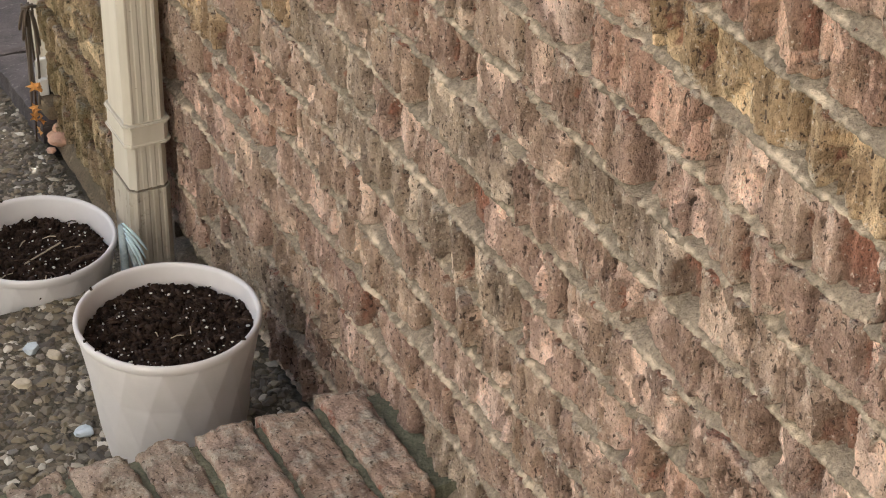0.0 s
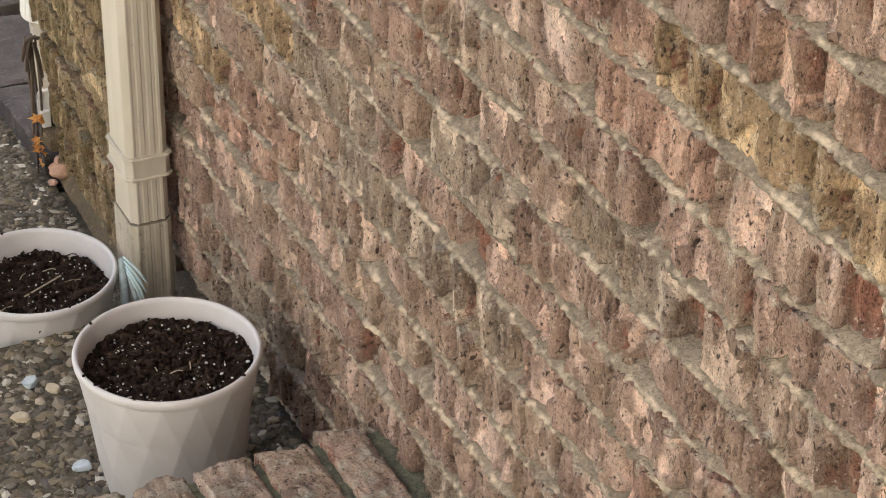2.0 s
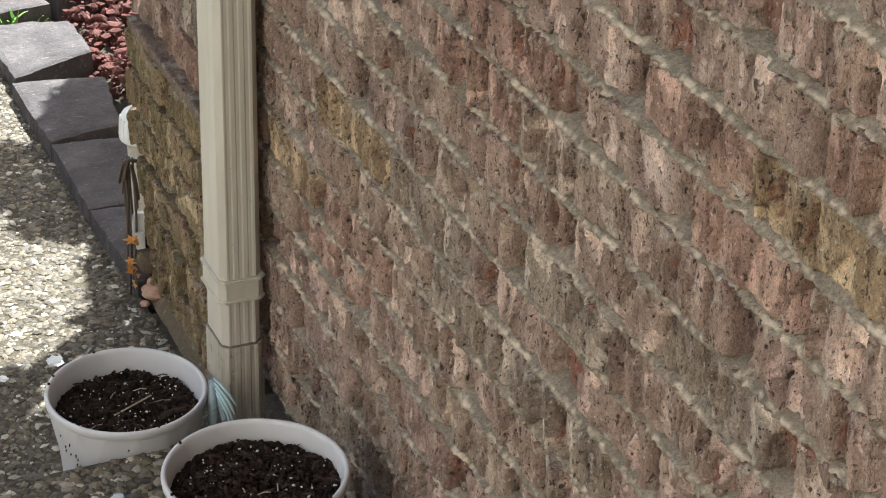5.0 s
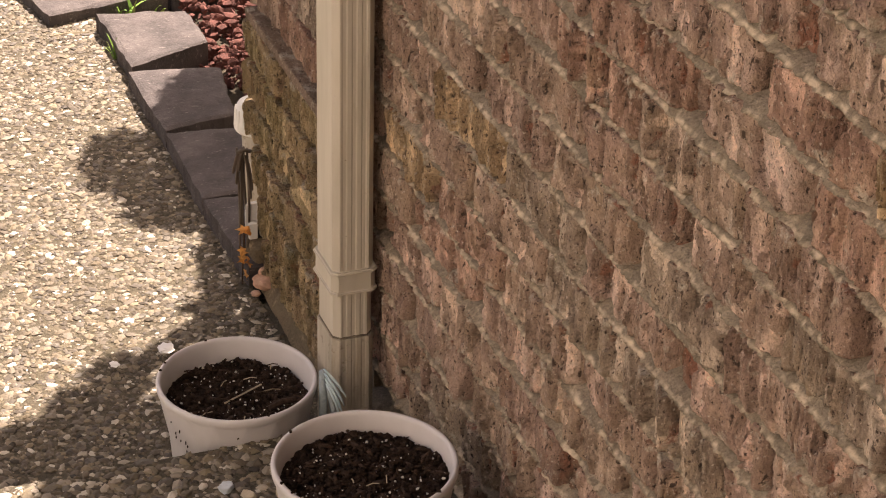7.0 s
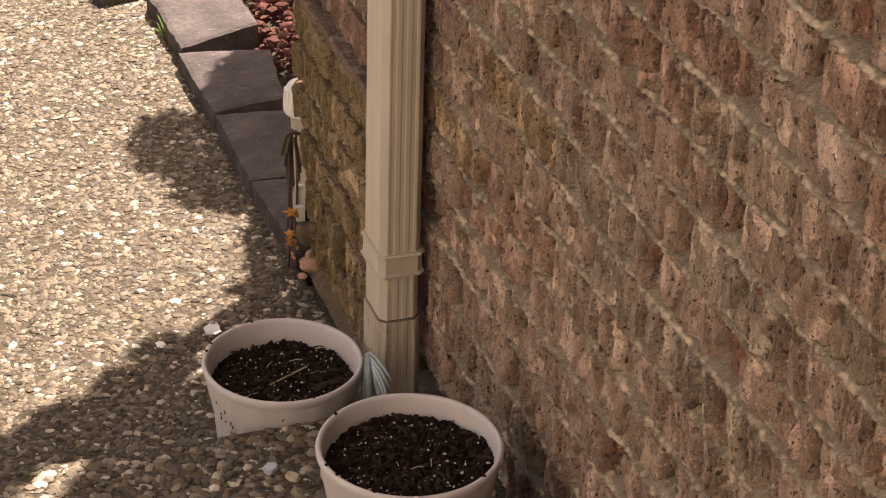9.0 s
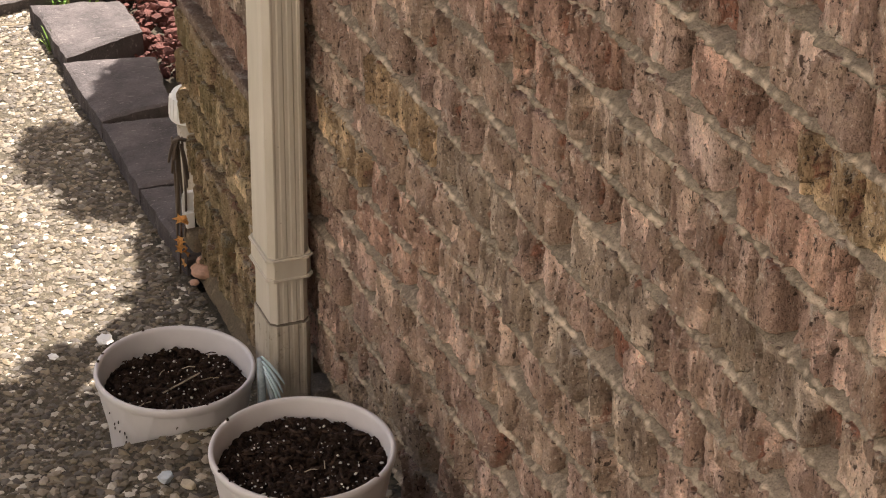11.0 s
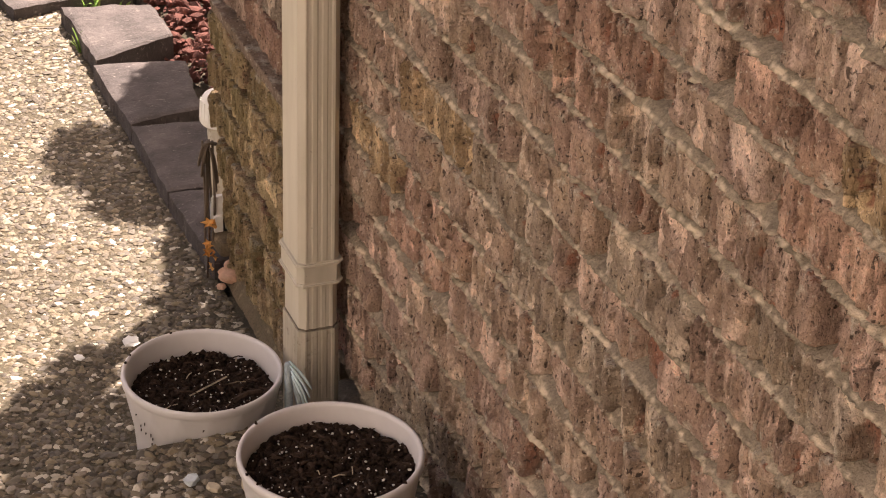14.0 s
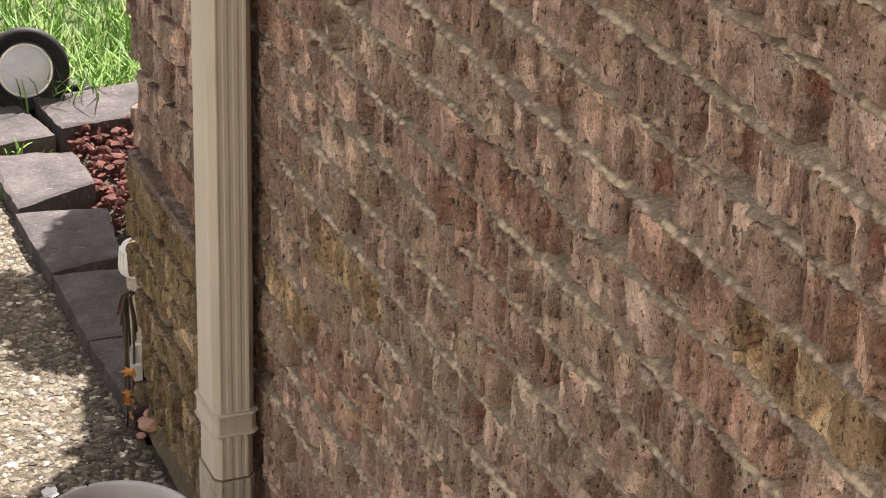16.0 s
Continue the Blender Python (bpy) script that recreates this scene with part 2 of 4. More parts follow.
def slab_material():
    m, n, l, b = mat("grey_concrete_edging", 0.9)
    v = coords(n, l, (1, 1, 1), 23.0)
    big, fine = noise_tex(n, l, v, 12, 5, 0.6), noise_tex(n, l, v, 260, 4, 0.7)
    col = ramp(n, l, big, [(0.25, (0.038, 0.033, 0.034)), (0.5, (0.074, 0.064, 0.064)), (0.75, (0.130, 0.113, 0.110))])
    col = mixc(n, l, 0.6, col, ramp(n, l, fine, [(0.3, (0.65, 0.65, 0.65)), (0.7, (1.22, 1.2, 1.2))]), "MULTIPLY")
    scr = noise_tex(n, l, coords(n, l, (1, 4, 1), 9.0), 45, 5, 0.6, 2.0)
    col = mixc(n, l, ramp(n, l, scr, [(0.60, BLACK), (0.70, (0.5, 0.5, 0.5))]), col, (0.36, 0.32, 0.30))
    l.new(col, b.inputs["Base Color"])
    bump(n, l, b, [(big, 1.8, 0.8), (noise_tex(n, l, v, 60, 5, 0.65), 0.9, 0.8), (fine, 0.5, 0.9)], 0.004)
    return m


M_SLAB = slab_material()


def grass_material():
    m, n, l, b = mat("grass_blades", 0.55)
    g = n.new("ShaderNodeNewGeometry")
    col = ramp(n, l, g.outputs["Random Per Island"], [(0, (0.09, 0.20, 0.03)), (0.5, (0.16, 0.32, 0.05)), (0.9, (0.24, 0.38, 0.08)), (1, (0.36, 0.36, 0.14))])
    l.new(col, b.inputs["Base Color"])
    b.inputs["Subsurface Weight"].default_value = 0.0
    return m


M_GRASS = grass_material()
M_BUSH = plain("shrub_leaves", (0.06, 0.11, 0.03), 0.6, vary=0.3)
M_BARK = plain("shrub_bark", (0.12, 0.09, 0.06), 0.9, bumps=0.003)


# ---- helpers of the scene ----
def mesh_ob(name, verts, faces, material, parent=None, smooth=False, label=""):
    me = bpy.data.meshes.new(name)
    me.from_pydata([tuple(v) for v in verts], [], [tuple(f) for f in faces])
    me.materials.append(material)
    if smooth:
        me.polygons.foreach_set("use_smooth", [True] * len(me.polygons))
    me.update()
    ob = new(name, me)
    ob.parent = parent
    if label:
        tagged(ob, label)
    return ob


def part(name, bm, material, parent=None, label="", smooth=False):
    me = bpy.data.meshes.new(name)
    bm.to_mesh(me)
    bm.free()
    me.materials.append(material)
    if smooth:
        me.polygons.foreach_set("use_smooth", [True] * len(me.polygons))
    ob = new(name, me)
    ob.parent = parent
    if label:
        tagged(ob, label)
    return ob


def empty(name, m=None):
    ob = new(name)
    ob.empty_display_size = 0.05
    if m:
        ob.matrix_world = m
    return ob


def box(x0, x1, y0, y1, z0, z1, bev=0.0, seg=2, rough=0.0, seed=0):
    bm = bmesh.new()
    bmesh.ops.create_cube(bm, size=1.0, matrix=Matrix.LocRotScale(((x0 + x1) / 2, (y0 + y1) / 2, (z0 + z1) / 2), None, (x1 - x0, y1 - y0, z1 - z0)))
    if bev:
        bmesh.ops.bevel(bm, geom=bm.edges[:], offset=bev, segments=seg, affect="EDGES", profile=0.6)
    if rough:
        for v in bm.verts:
            v.co += noise.noise_vector(v.co * 23 + Vector((seed, seed * 2, 0))) * rough
    return bm


def lathe(profile, n=48, bm=None):
    """A closed turn of (radius, height) pairs about z."""
    bm = bm or bmesh.new()
    rings = []
    for r, z in profile:
        rings.append([bm.verts.new((r * math.cos(2 * math.pi * i / n), r * math.sin(2 * math.pi * i / n), z)) for i in range(n)])
    for a, b in zip(rings, rings[1:]):
        for i in range(n):
            bm.faces.new((a[i], a[(i + 1) % n], b[(i + 1) % n], b[i]))
    return bm, rings


def tube(points, radius, n=8):
    """A tube along a smooth line through points."""
    bm = bmesh.new()
    pts = [Vector(p) for p in points]
    rings = []
    for i, p in enumerate(pts):
        d = (pts[min(i + 1, len(pts) - 1)] - pts[max(i - 1, 0)]).normalized()
        a = d.cross(Vector((0.3, 0.9, 0.2))).normalized()
        c = d.cross(a)
        rings.append([bm.verts.new(p + radius * (a * math.cos(2 * math.pi * k / n) + c * math.sin(2 * math.pi * k / n))) for k in range(n)])
    for a, b in zip(rings, rings[1:]):
        for i in range(n):
            bm.faces.new((a[i], a[(i + 1) % n], b[(i + 1) % n], b[i]))
    bm.faces.new(rings[0][::-1])
    bm.faces.new(rings[-1])
    return bm


# ---- structure ----
LOW = -0.155              # level of the path; the upper slab lies at 0
STEP_Y = 1.560            # edge of the upper slab
H, LEN, JOINT = 0.0677, 0.2032, 0.011
Z_JOINT = 0.825           # middle of one bed joint
CORNER = 2.20             # far corner of the house
EVEN, ODD = 0.309, 0.4215  # an upright joint in the even and the odd courses
SETBACK = 0.014           # upper wall beyond the downspout


def grid_sheet(name, us, vs, place, material, parent=None):
    verts = [place(u, v) for v in vs for u in us]
    k = len(us)
    faces = [(j * k + i, j * k + i + 1, (j + 1) * k + i + 1, (j + 1) * k + i) for j in range(len(vs) - 1) for i in range(k - 1)]
    return mesh_ob(name, verts, faces, material, parent, smooth=True)


def span(a, b, step):
    n = max(1, round((b - a) / step))
    return [a + (b - a) * i / n for i in range(n + 1)]


# house walls, behind the facing bricks
wall = tagged(empty("wall_west"), "rough pinkish brown brick house wall with grey mortar", "wall", kind="structure")
wall.location = (0, 0, 0)
part("backing", box(0.034, 0.28, -3.0, 1.70, LOW - 0.1, 3.2), M_MORTAR, wall)


def mortar_place(y, z):
    """The bed joints are struck so that they stand out over the brick below, with a ragged lip, and lie back under the brick above."""
    p = Vector((0.3, y, z))
    d = ((z - Z_JOINT) / H + 0.5) % 1.0 * H - 0.5 * H + 0.0012 * noise.noise(Vector((2, y * 22, z * 9)))
    rough = 0.0022 * noise.noise(p * 40) + 0.0032 * noise.fractal(p * 120, 1.0, 2.0, 3)
    if abs(d) > 0.0058:
        odd = math.floor((z - Z_JOINT) / H) % 2
        e = ((y - (ODD if odd else EVEN)) / LEN + 0.5) % 1.0 * LEN - 0.5 * LEN
        return ((0.0180 if abs(e) < 0.0130 else 0.0235) + rough, y, z)
    t = min(1.0, max(0.0, (d + 0.0050) / 0.0104))
    crumb = max(0.0, noise.noise(Vector((7, y * 120, z * 120)))) * 0.0034 * (1 - t) ** 2
    return (-0.0080 + 0.0125 * t - crumb + rough, y, z)


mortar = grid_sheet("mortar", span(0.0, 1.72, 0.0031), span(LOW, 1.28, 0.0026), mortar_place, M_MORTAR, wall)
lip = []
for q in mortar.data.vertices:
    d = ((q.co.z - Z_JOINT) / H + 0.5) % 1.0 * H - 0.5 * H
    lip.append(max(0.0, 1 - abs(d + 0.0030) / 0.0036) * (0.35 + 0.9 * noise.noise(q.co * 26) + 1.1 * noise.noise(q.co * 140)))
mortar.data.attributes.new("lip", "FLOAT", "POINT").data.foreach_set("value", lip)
part("upper_facing", box(0.004, 0.03, -3.0, 1.70, 1.28, 3.2), M_MORTAR, wall)
part("near_facing", box(0.004, 0.03, -3.0, 0.0, LOW, 1.28), M_MORTAR, wall)

corner_wall = tagged(empty("wall_corner"), "mossy brick plinth below set-back brick wall at the house corner", "wall", kind="structure")
part("upper_backing", box(SETBACK + 0.014, 0.28, 1.70, CORNER + 0.055, 0.27, 3.2), M_MORTAR, corner_wall)
part("plinth_backing", box(0.008, 0.28, 1.70, CORNER + 0.02, LOW - 0.1, 0.275), M_MORTAR, corner_wall)
part("plinth_cap", box(-0.013, SETBACK + 0.012, 1.70, CORNER + 0.040, 0.272, 0.290, 0.004, 2, 0.005, 3), M_STEP, corner_wall, "weathered brick ledge on the plinth")
wall_n = tagged(part("wall_north", box(0.28, 3.2, CORNER - 0.25, CORNER - 0.02, LOW - 0.1, 3.2), M_MORTAR), "plain end wall of the brick house", "wall", kind="structure")
wall_e = tagged(part("wall_east", box(3.2, 3.4, -3.0, CORNER - 0.02, LOW - 0.1, 3.2), M_MORTAR), "plain far wall of the house", "wall", kind="structure")

# eaves over the wall, added out of view to hold back sky light
tagged(part("roof", box(-0.55, 3.5, -3.2, CORNER + 0.05, 2.75, 2.95), plain("white_soffit", (0.70, 0.67, 0.62), 0.8)), "unseen plain white eaves and roof added to hold back sky light", "roof", kind="structure")
# white wall added out of view: closes the place, bounces sun onto the bricks
tagged(part("wall_opposite", box(-3.4, -3.2, -6.0, 1.8, LOW - 0.1, 4.6), plain("white_bounce", (0.80, 0.775, 0.735), 0.8)), "unseen plain white wall added to bounce sun onto the bricks", "wall", kind="structure")

# boarded wall added behind the camera to block sky light from that side
tagged(part("wall_south", box(-3.4, 0.28, -3.3, -3.1, LOW - 0.1, 4.2), plain("brown_boards", (0.30, 0.26, 0.21), 0.85, scale=12, vary=0.3)), "unseen plain brown boarded wall added to block sky light", "wall", kind="structure")

# ground: one sheet to the horizon, with the paving laid on it
ground = tagged(mesh_ob("ground", [(-300, -300, LOW - 0.05), (300, -300, LOW - 0.05), (300, 300, LOW - 0.05), (-300, 300, LOW - 0.05)], [(0, 1, 2, 3)], M_LAWN),
                "green lawn ground reaching the horizon", "ground", kind="structure")


path = tagged(empty("path"), "sunlit exposed aggregate concrete garden path", "path", kind="structure")
part("matrix", box(-2.2, -0.022, STEP_Y - 0.02, 9.0, LOW - 0.08, LOW - 0.004), M_CEMENT, path)
part("matrix", box(-0.022, 0.03, STEP_Y - 0.02, CORNER - 0.06, LOW - 0.08, LOW - 0.0045), M_CEMENT, path)
landing = tagged(empty("landing"), "exposed aggregate concrete landing one step above the path", "landing", kind="structure")
part("matrix", box(-2.2, 0.03, -3.0, STEP_Y, LOW - 0.08, -0.004, 0.006), M_CEMENT, landing)

ICO = bmesh.new()
bmesh.ops.create_icosphere(ICO, subdivisions=1, radius=1.0)
ICO_V = np.array([v.co[:] for v in ICO.verts])
ICO.verts.index_update()
ICO_F = np.array([[v.index for v in f.verts] for f in ICO.faces])
ICO.free()


def scatter(name, spots, material, parent, label="", shape=ICO_V, faces=ICO_F, wobble=0.30, flat=(0.35, 0.6), kind="stuff", smooth=True):
    """Many small lumps as one mesh. spots: rows of x, y, z, radius."""
    rng = np.random.default_rng(len(spots) + 7)
    n, k = len(spots), len(shape)
    s = np.array(spots)
    a = rng.uniform(0, 2 * np.pi, n)
    stretch = np.stack([rng.uniform(0.8, 1.5, n), rng.uniform(0.65, 1.0, n), rng.uniform(*flat, n)], -1)
    v = shape[None] * (1 + rng.uniform(-wobble, wobble, (n, k, 1))) * stretch[:, None]
    c, d = np.cos(a)[:, None], np.sin(a)[:, None]
    v = np.stack([v[..., 0] * c - v[..., 1] * d, v[..., 0] * d + v[..., 1] * c, v[..., 2]], -1) * s[:, None, 3:4] + s[:, None, :3]
    f = (faces[None] + (np.arange(n) * k)[:, None, None]).reshape(-1, faces.shape[1])
    ob = mesh_ob(name, v.reshape(-1, 3).tolist(), f.tolist(), material, parent, smooth=smooth)
    return tagged(ob, label, kind=kind)


def pebbles(x0, x1, y0, y1, base, per_m2, rmin, rmax, seed):
    rng = np.random.default_rng(seed)
    n = int((x1 - x0) * (y1 - y0) * per_m2)
    x, y = rng.uniform(x0, x1, n), rng.uniform(y0, y1, n)
    r = rmin + (rmax - rmin) * rng.random(n) ** 2.2
    return np.stack([x, y, base - r * 0.12 + rng.uniform(-0.001, 0.001, n), r], -1)


scatter("pebbles", pebbles(-0.75, -0.004, 0.75, STEP_Y - 0.004, -0.004, 24000, 0.0030, 0.0105, 3), M_PEBBLE, landing, smooth=False)
step_face = pebbles(-0.75, 0.0, 0.0, 0.14, 0.0, 12000, 0.003, 0.009, 5)
step_face = np.stack([step_face[:, 0], STEP_Y - 0.001 + 0 * step_face[:, 1], -0.01 - step_face[:, 1], step_face[:, 3]], -1)
scatter("edge_pebbles", step_face, M_PEBBLE, landing, smooth=False)
scatter("pebbles", pebbles(-0.95, -0.024, STEP_Y, 3.7, LOW - 0.004, 30000, 0.0024, 0.0084, 4), M_PEBBLE, path, smooth=False)

# the larger pebbles of the landing, each by itself, coloured brighter for its missing light
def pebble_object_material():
    m, n, l, b = mat("large_pebbles_brightened", 0.65)
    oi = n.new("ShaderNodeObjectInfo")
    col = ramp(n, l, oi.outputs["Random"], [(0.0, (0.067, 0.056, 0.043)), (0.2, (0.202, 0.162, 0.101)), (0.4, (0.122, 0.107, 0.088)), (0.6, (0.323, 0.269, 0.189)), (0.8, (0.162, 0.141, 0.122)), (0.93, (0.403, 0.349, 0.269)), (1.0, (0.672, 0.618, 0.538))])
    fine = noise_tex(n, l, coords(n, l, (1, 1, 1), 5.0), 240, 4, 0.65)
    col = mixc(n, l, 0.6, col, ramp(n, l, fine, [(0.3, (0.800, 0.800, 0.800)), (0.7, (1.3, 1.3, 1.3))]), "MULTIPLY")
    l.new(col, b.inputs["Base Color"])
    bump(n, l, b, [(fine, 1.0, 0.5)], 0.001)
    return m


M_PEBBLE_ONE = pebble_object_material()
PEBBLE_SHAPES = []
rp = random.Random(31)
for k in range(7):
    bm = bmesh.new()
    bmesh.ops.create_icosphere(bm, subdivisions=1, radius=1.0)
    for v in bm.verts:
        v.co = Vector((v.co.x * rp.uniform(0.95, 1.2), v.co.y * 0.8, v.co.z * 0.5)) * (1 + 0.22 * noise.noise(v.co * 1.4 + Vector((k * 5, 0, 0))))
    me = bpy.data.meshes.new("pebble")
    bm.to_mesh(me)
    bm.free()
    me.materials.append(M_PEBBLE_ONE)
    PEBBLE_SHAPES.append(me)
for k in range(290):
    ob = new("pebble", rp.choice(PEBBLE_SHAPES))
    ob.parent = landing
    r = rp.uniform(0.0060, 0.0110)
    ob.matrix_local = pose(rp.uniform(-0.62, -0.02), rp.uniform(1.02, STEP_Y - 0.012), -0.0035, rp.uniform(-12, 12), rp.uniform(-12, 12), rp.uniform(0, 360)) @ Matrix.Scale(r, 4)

# low cement fillet along the foot of the plinth
def fillet_place(u, y):
    w = 0.020 + 0.007 * noise.noise(Vector((0.2, y * 9, 3)))
    return (-w * (1 - u) + 0.006, y, LOW - 0.004 + 0.045 * u ** 1.6 + 0.004 * noise.noise(Vector((u * 3, y * 40, 1))))


tagged(grid_sheet("fillet", span(0, 1, 0.12), span(1.6, CORNER + 0.01, 0.01), fillet_place, M_FILLET), "damp brown cement fillet along the foot of the plinth", "fillet", kind="structure")

# ---- brick shapes ----
def brick_mesh(name, length, height, depth, seed, nu=112, nv=36):
    """One drag-faced brick, its face towards -x, middle at the origin: a fairly flat dragged skin with upright tears, cracks and
    rounded ends; every third one has lost a corner block at one end."""
    off = Vector((seed * 3.7, seed * 1.9, seed * 5.3))
    rs = random.Random(seed)
    cracks = [(rs.uniform(-0.8, 0.8), rs.uniform(0.0012, 0.0028), rs.uniform(0.005, 0.013), rs.uniform(-0.8, 0.8), rs.uniform(0.35, 1.1)) for _ in range(6)]
    tears = [(rs.uniform(-0.9, 0.9), rs.uniform(0.0022, 0.0075), rs.uniform(0.008, 0.022), rs.uniform(-0.7, 0.7), rs.uniform(0.4, 1.4)) for _ in range(5)]
    lost = rs.uniform(0.018, 0.042) if seed % 5 in (1, 4) else 0.0
    roll = rs.uniform(0.004, 0.009), rs.uniform(0.004, 0.012)
    drops = rs.uniform(0.004, 0.009), rs.uniform(0.006, 0.012)
    verts, faces, idx, tone, broken = [], [], {}, [], []
    for j in range(nv + 1):
        for i in range(nu + 1):
            u, v = i / nu * 2 - 1, j / nv * 2 - 1
            y, z = u * length / 2, v * height / 2
            ey, ez = (1 - abs(u)) * length / 2, (1 - abs(v)) * height / 2
            edge = min(ey, ez)
            wy = y + 0.006 * noise.noise(off + Vector((3, y * 14, z * 30))) + 0.12 * z * noise.noise(off + Vector((8, y * 9, 0)))
            q = off + Vector((0, wy * 30, z * 10))
            dist, pts = noise.voronoi(q)
            flake = noise.cell(pts[0] * 7.3) - 0.5
            lean = (q.y - pts[0].y) * (noise.cell(pts[0] * 3.1 + Vector((9, 0, 0))) - 0.5) * 2
            chips, near = noise.voronoi(off + Vector((3, wy * 80, z * 40)))
            shard = noise.cell(near[0] * 5.1) - 0.5
            swell = noise.noise(off + Vector((1, y * 22, z * 18)))
            drag = noise.noise(off + Vector((5, wy * 95, z * 26)))
            fine = noise.fractal(off + Vector((5, y * 190, z * 90)), 1.0, 2.0, 3)
            pit = max(0.0, noise.noise(off + Vector((9, wy * 210, z * 110))) - 0.25)
            x = -0.0036 + 0.0042 * flake + 0.0054 * lean + 0.0014 * shard + 0.0020 * swell + 0.0013 * drag + 0.0014 * fine + 0.0060 * pit
            gone = 0.0
            for gu, gw, gd, gv, gh in cracks:
                mid = gu * length / 2 + 0.004 * noise.noise(off + Vector((4, z * 50, gu)))
                x += gd * max(0.0, 1 - ((y - mid) / gw) ** 2) * max(0.0, 1 - (abs(v - gv) / gh) ** 4)
            for gu, gw, gd, gv, gh in tears:
                s = (y - gu * length / 2 - 0.004 * noise.noise(off + Vector((4, z * 50, gu)))) / gw
                k = max(0.0, 1 - s ** 4) * max(0.0, 1 - (abs(v - gv) / gh) ** 6)
                x += gd * k
                gone = max(gone, 0.7 * k)
            if lost:
                s = length / 2 - y - lost - 0.007 * noise.noise(off + Vector((11, z * 45, 0)))
                k = min(1.0, max(0.0, -s / 0.0025))
                x += k * (0.0155 + 0.003 * noise.noise(off + Vector((12, y * 60, z * 60))))
                gone = max(gone, k)
            end = 0 if u < 0 else 1
            ragged = max(0.15, 1 + 0.9 * noise.noise(off + Vector((14, z * 55, end))))
            x += drops[end] * max(0.0, 1 - ey / (roll[end] * ragged)) ** 1.6
            chip = max(0.0, 2.4 * noise.noise(off + Vector((0, y * 38, z * 38))) - 0.45)
            x += 0.0026 * math.exp(-edge / 0.0013) + 0.0050 * math.exp(-ez / 0.0045) * chip
            gone = max(gone, math.exp(-ez / 0.005) * min(1.0, chip * 1.4), 0.45 * math.exp(-ez / 0.0022))
            y += 0.0045 * noise.noise(off + Vector((1, z * 60, 0))) * abs(u) ** 8
            z += (0.0020 * noise.noise(off + Vector((2, y * 45, v))) + 0.0016 * noise.noise(off + Vector((2, y * 170, v)))) * abs(v) ** 8
            idx[i, j] = len(verts)
            verts.append((min(x, 0.022), y, z))
            tone.append(0.52 + 0.75 * flake + 0.4 * shard)
            broken.append(gone)
    for j in range(nv):
        for i in range(nu):
            faces.append((idx[i, j], idx[i, j + 1], idx[i + 1, j + 1], idx[i + 1, j]))
    rim = [idx[i, 0] for i in range(nu + 1)] + [idx[nu, j] for j in range(1, nv + 1)] + [idx[i, nv] for i in range(nu - 1, -1, -1)] + [idx[0, j] for j in range(nv - 1, 0, -1)]
    back = {}
    for k in rim:
        back[k] = len(verts)
        verts.append((depth, verts[k][1], verts[k][2]))
        tone.append(0.5)
        broken.append(0.5)
    for a, b in zip(rim, rim[1:] + rim[:1]):
        faces.append((a, b, back[b], back[a]))
    me = bpy.data.meshes.new(name)
    me.from_pydata(verts, [], faces)
    me.polygons.foreach_set("use_smooth", [k < nu * nv for k in range(len(faces))])
    me.attributes.new("clay", "FLOAT", "POINT").data.foreach_set("value", tone)
    me.attributes.new("broken", "FLOAT", "POINT").data.foreach_set("value", broken)
    me.materials.append(M_BRICK)
    me.update()
    return me


BW, BH = LEN - JOINT, H - 0.0076
SHAPES = [brick_mesh("brick", BW, BH, 0.036, s) for s in range(18)]
MATS = {"brick": M_BRICK, "ochre": M_OCHRE, "red": M_RED, "grey": M_GREY, "mossy": M_MOSSY}


# ---- pots ----
POT_R, POT_H = 0.105, 0.1885


def pot_body():
    """A tapered pot whose side is folded into tall slender triangles below a plain rolled rim."""
    bm = bmesh.new()
    n, rows = 16, 3
    base_r, top_r, top_z = 0.0745, POT_R - 0.0022, POT_H - 0.012
    rings = []
    for j in range(rows + 1):
        t = j / rows
        r = base_r + (top_r - base_r) * t + (0.0022 if j == 1 else -0.0012 if j == 2 else 0.0)
        rings.append([bm.verts.new((r * math.cos(2 * math.pi * (i + j * 0.5) / n), r * math.sin(2 * math.pi * (i + j * 0.5) / n), top_z * t)) for i in range(n)])
    for lo, hi in zip(rings, rings[1:]):
        for i in range(n):
            bm.faces.new((lo[i], lo[(i + 1) % n], hi[i]))
            bm.faces.new((lo[(i + 1) % n], hi[(i + 1) % n], hi[i]))
    bm.faces.new(rings[0][::-1])
    bmesh.ops.bevel(bm, geom=bm.edges[:], offset=0.0008, segments=1, affect="EDGES")
    return bm


def make_pot():
    pot = empty("flower_pot")
    part("body", pot_body(), M_POT, pot)
    R = POT_R
    z0 = POT_H
    prof = [(R - 0.0050, z0 - 0.0150), (R - 0.001, z0 - 0.0105), (R - 0.0002, z0 - 0.004), (R - 0.0012, z0 - 0.0008), (R - 0.0035, z0), (R - 0.006, z0 - 0.0012),
            (R - 0.0072, z0 - 0.005), (R - 0.0098, z0 - 0.028), (R - 0.0128, z0 - 0.048)]
    bm, _ = lathe(prof, 96)
    part("rim", bm, M_POT, pot, "smooth rolled white rim", smooth=True)
    return pot


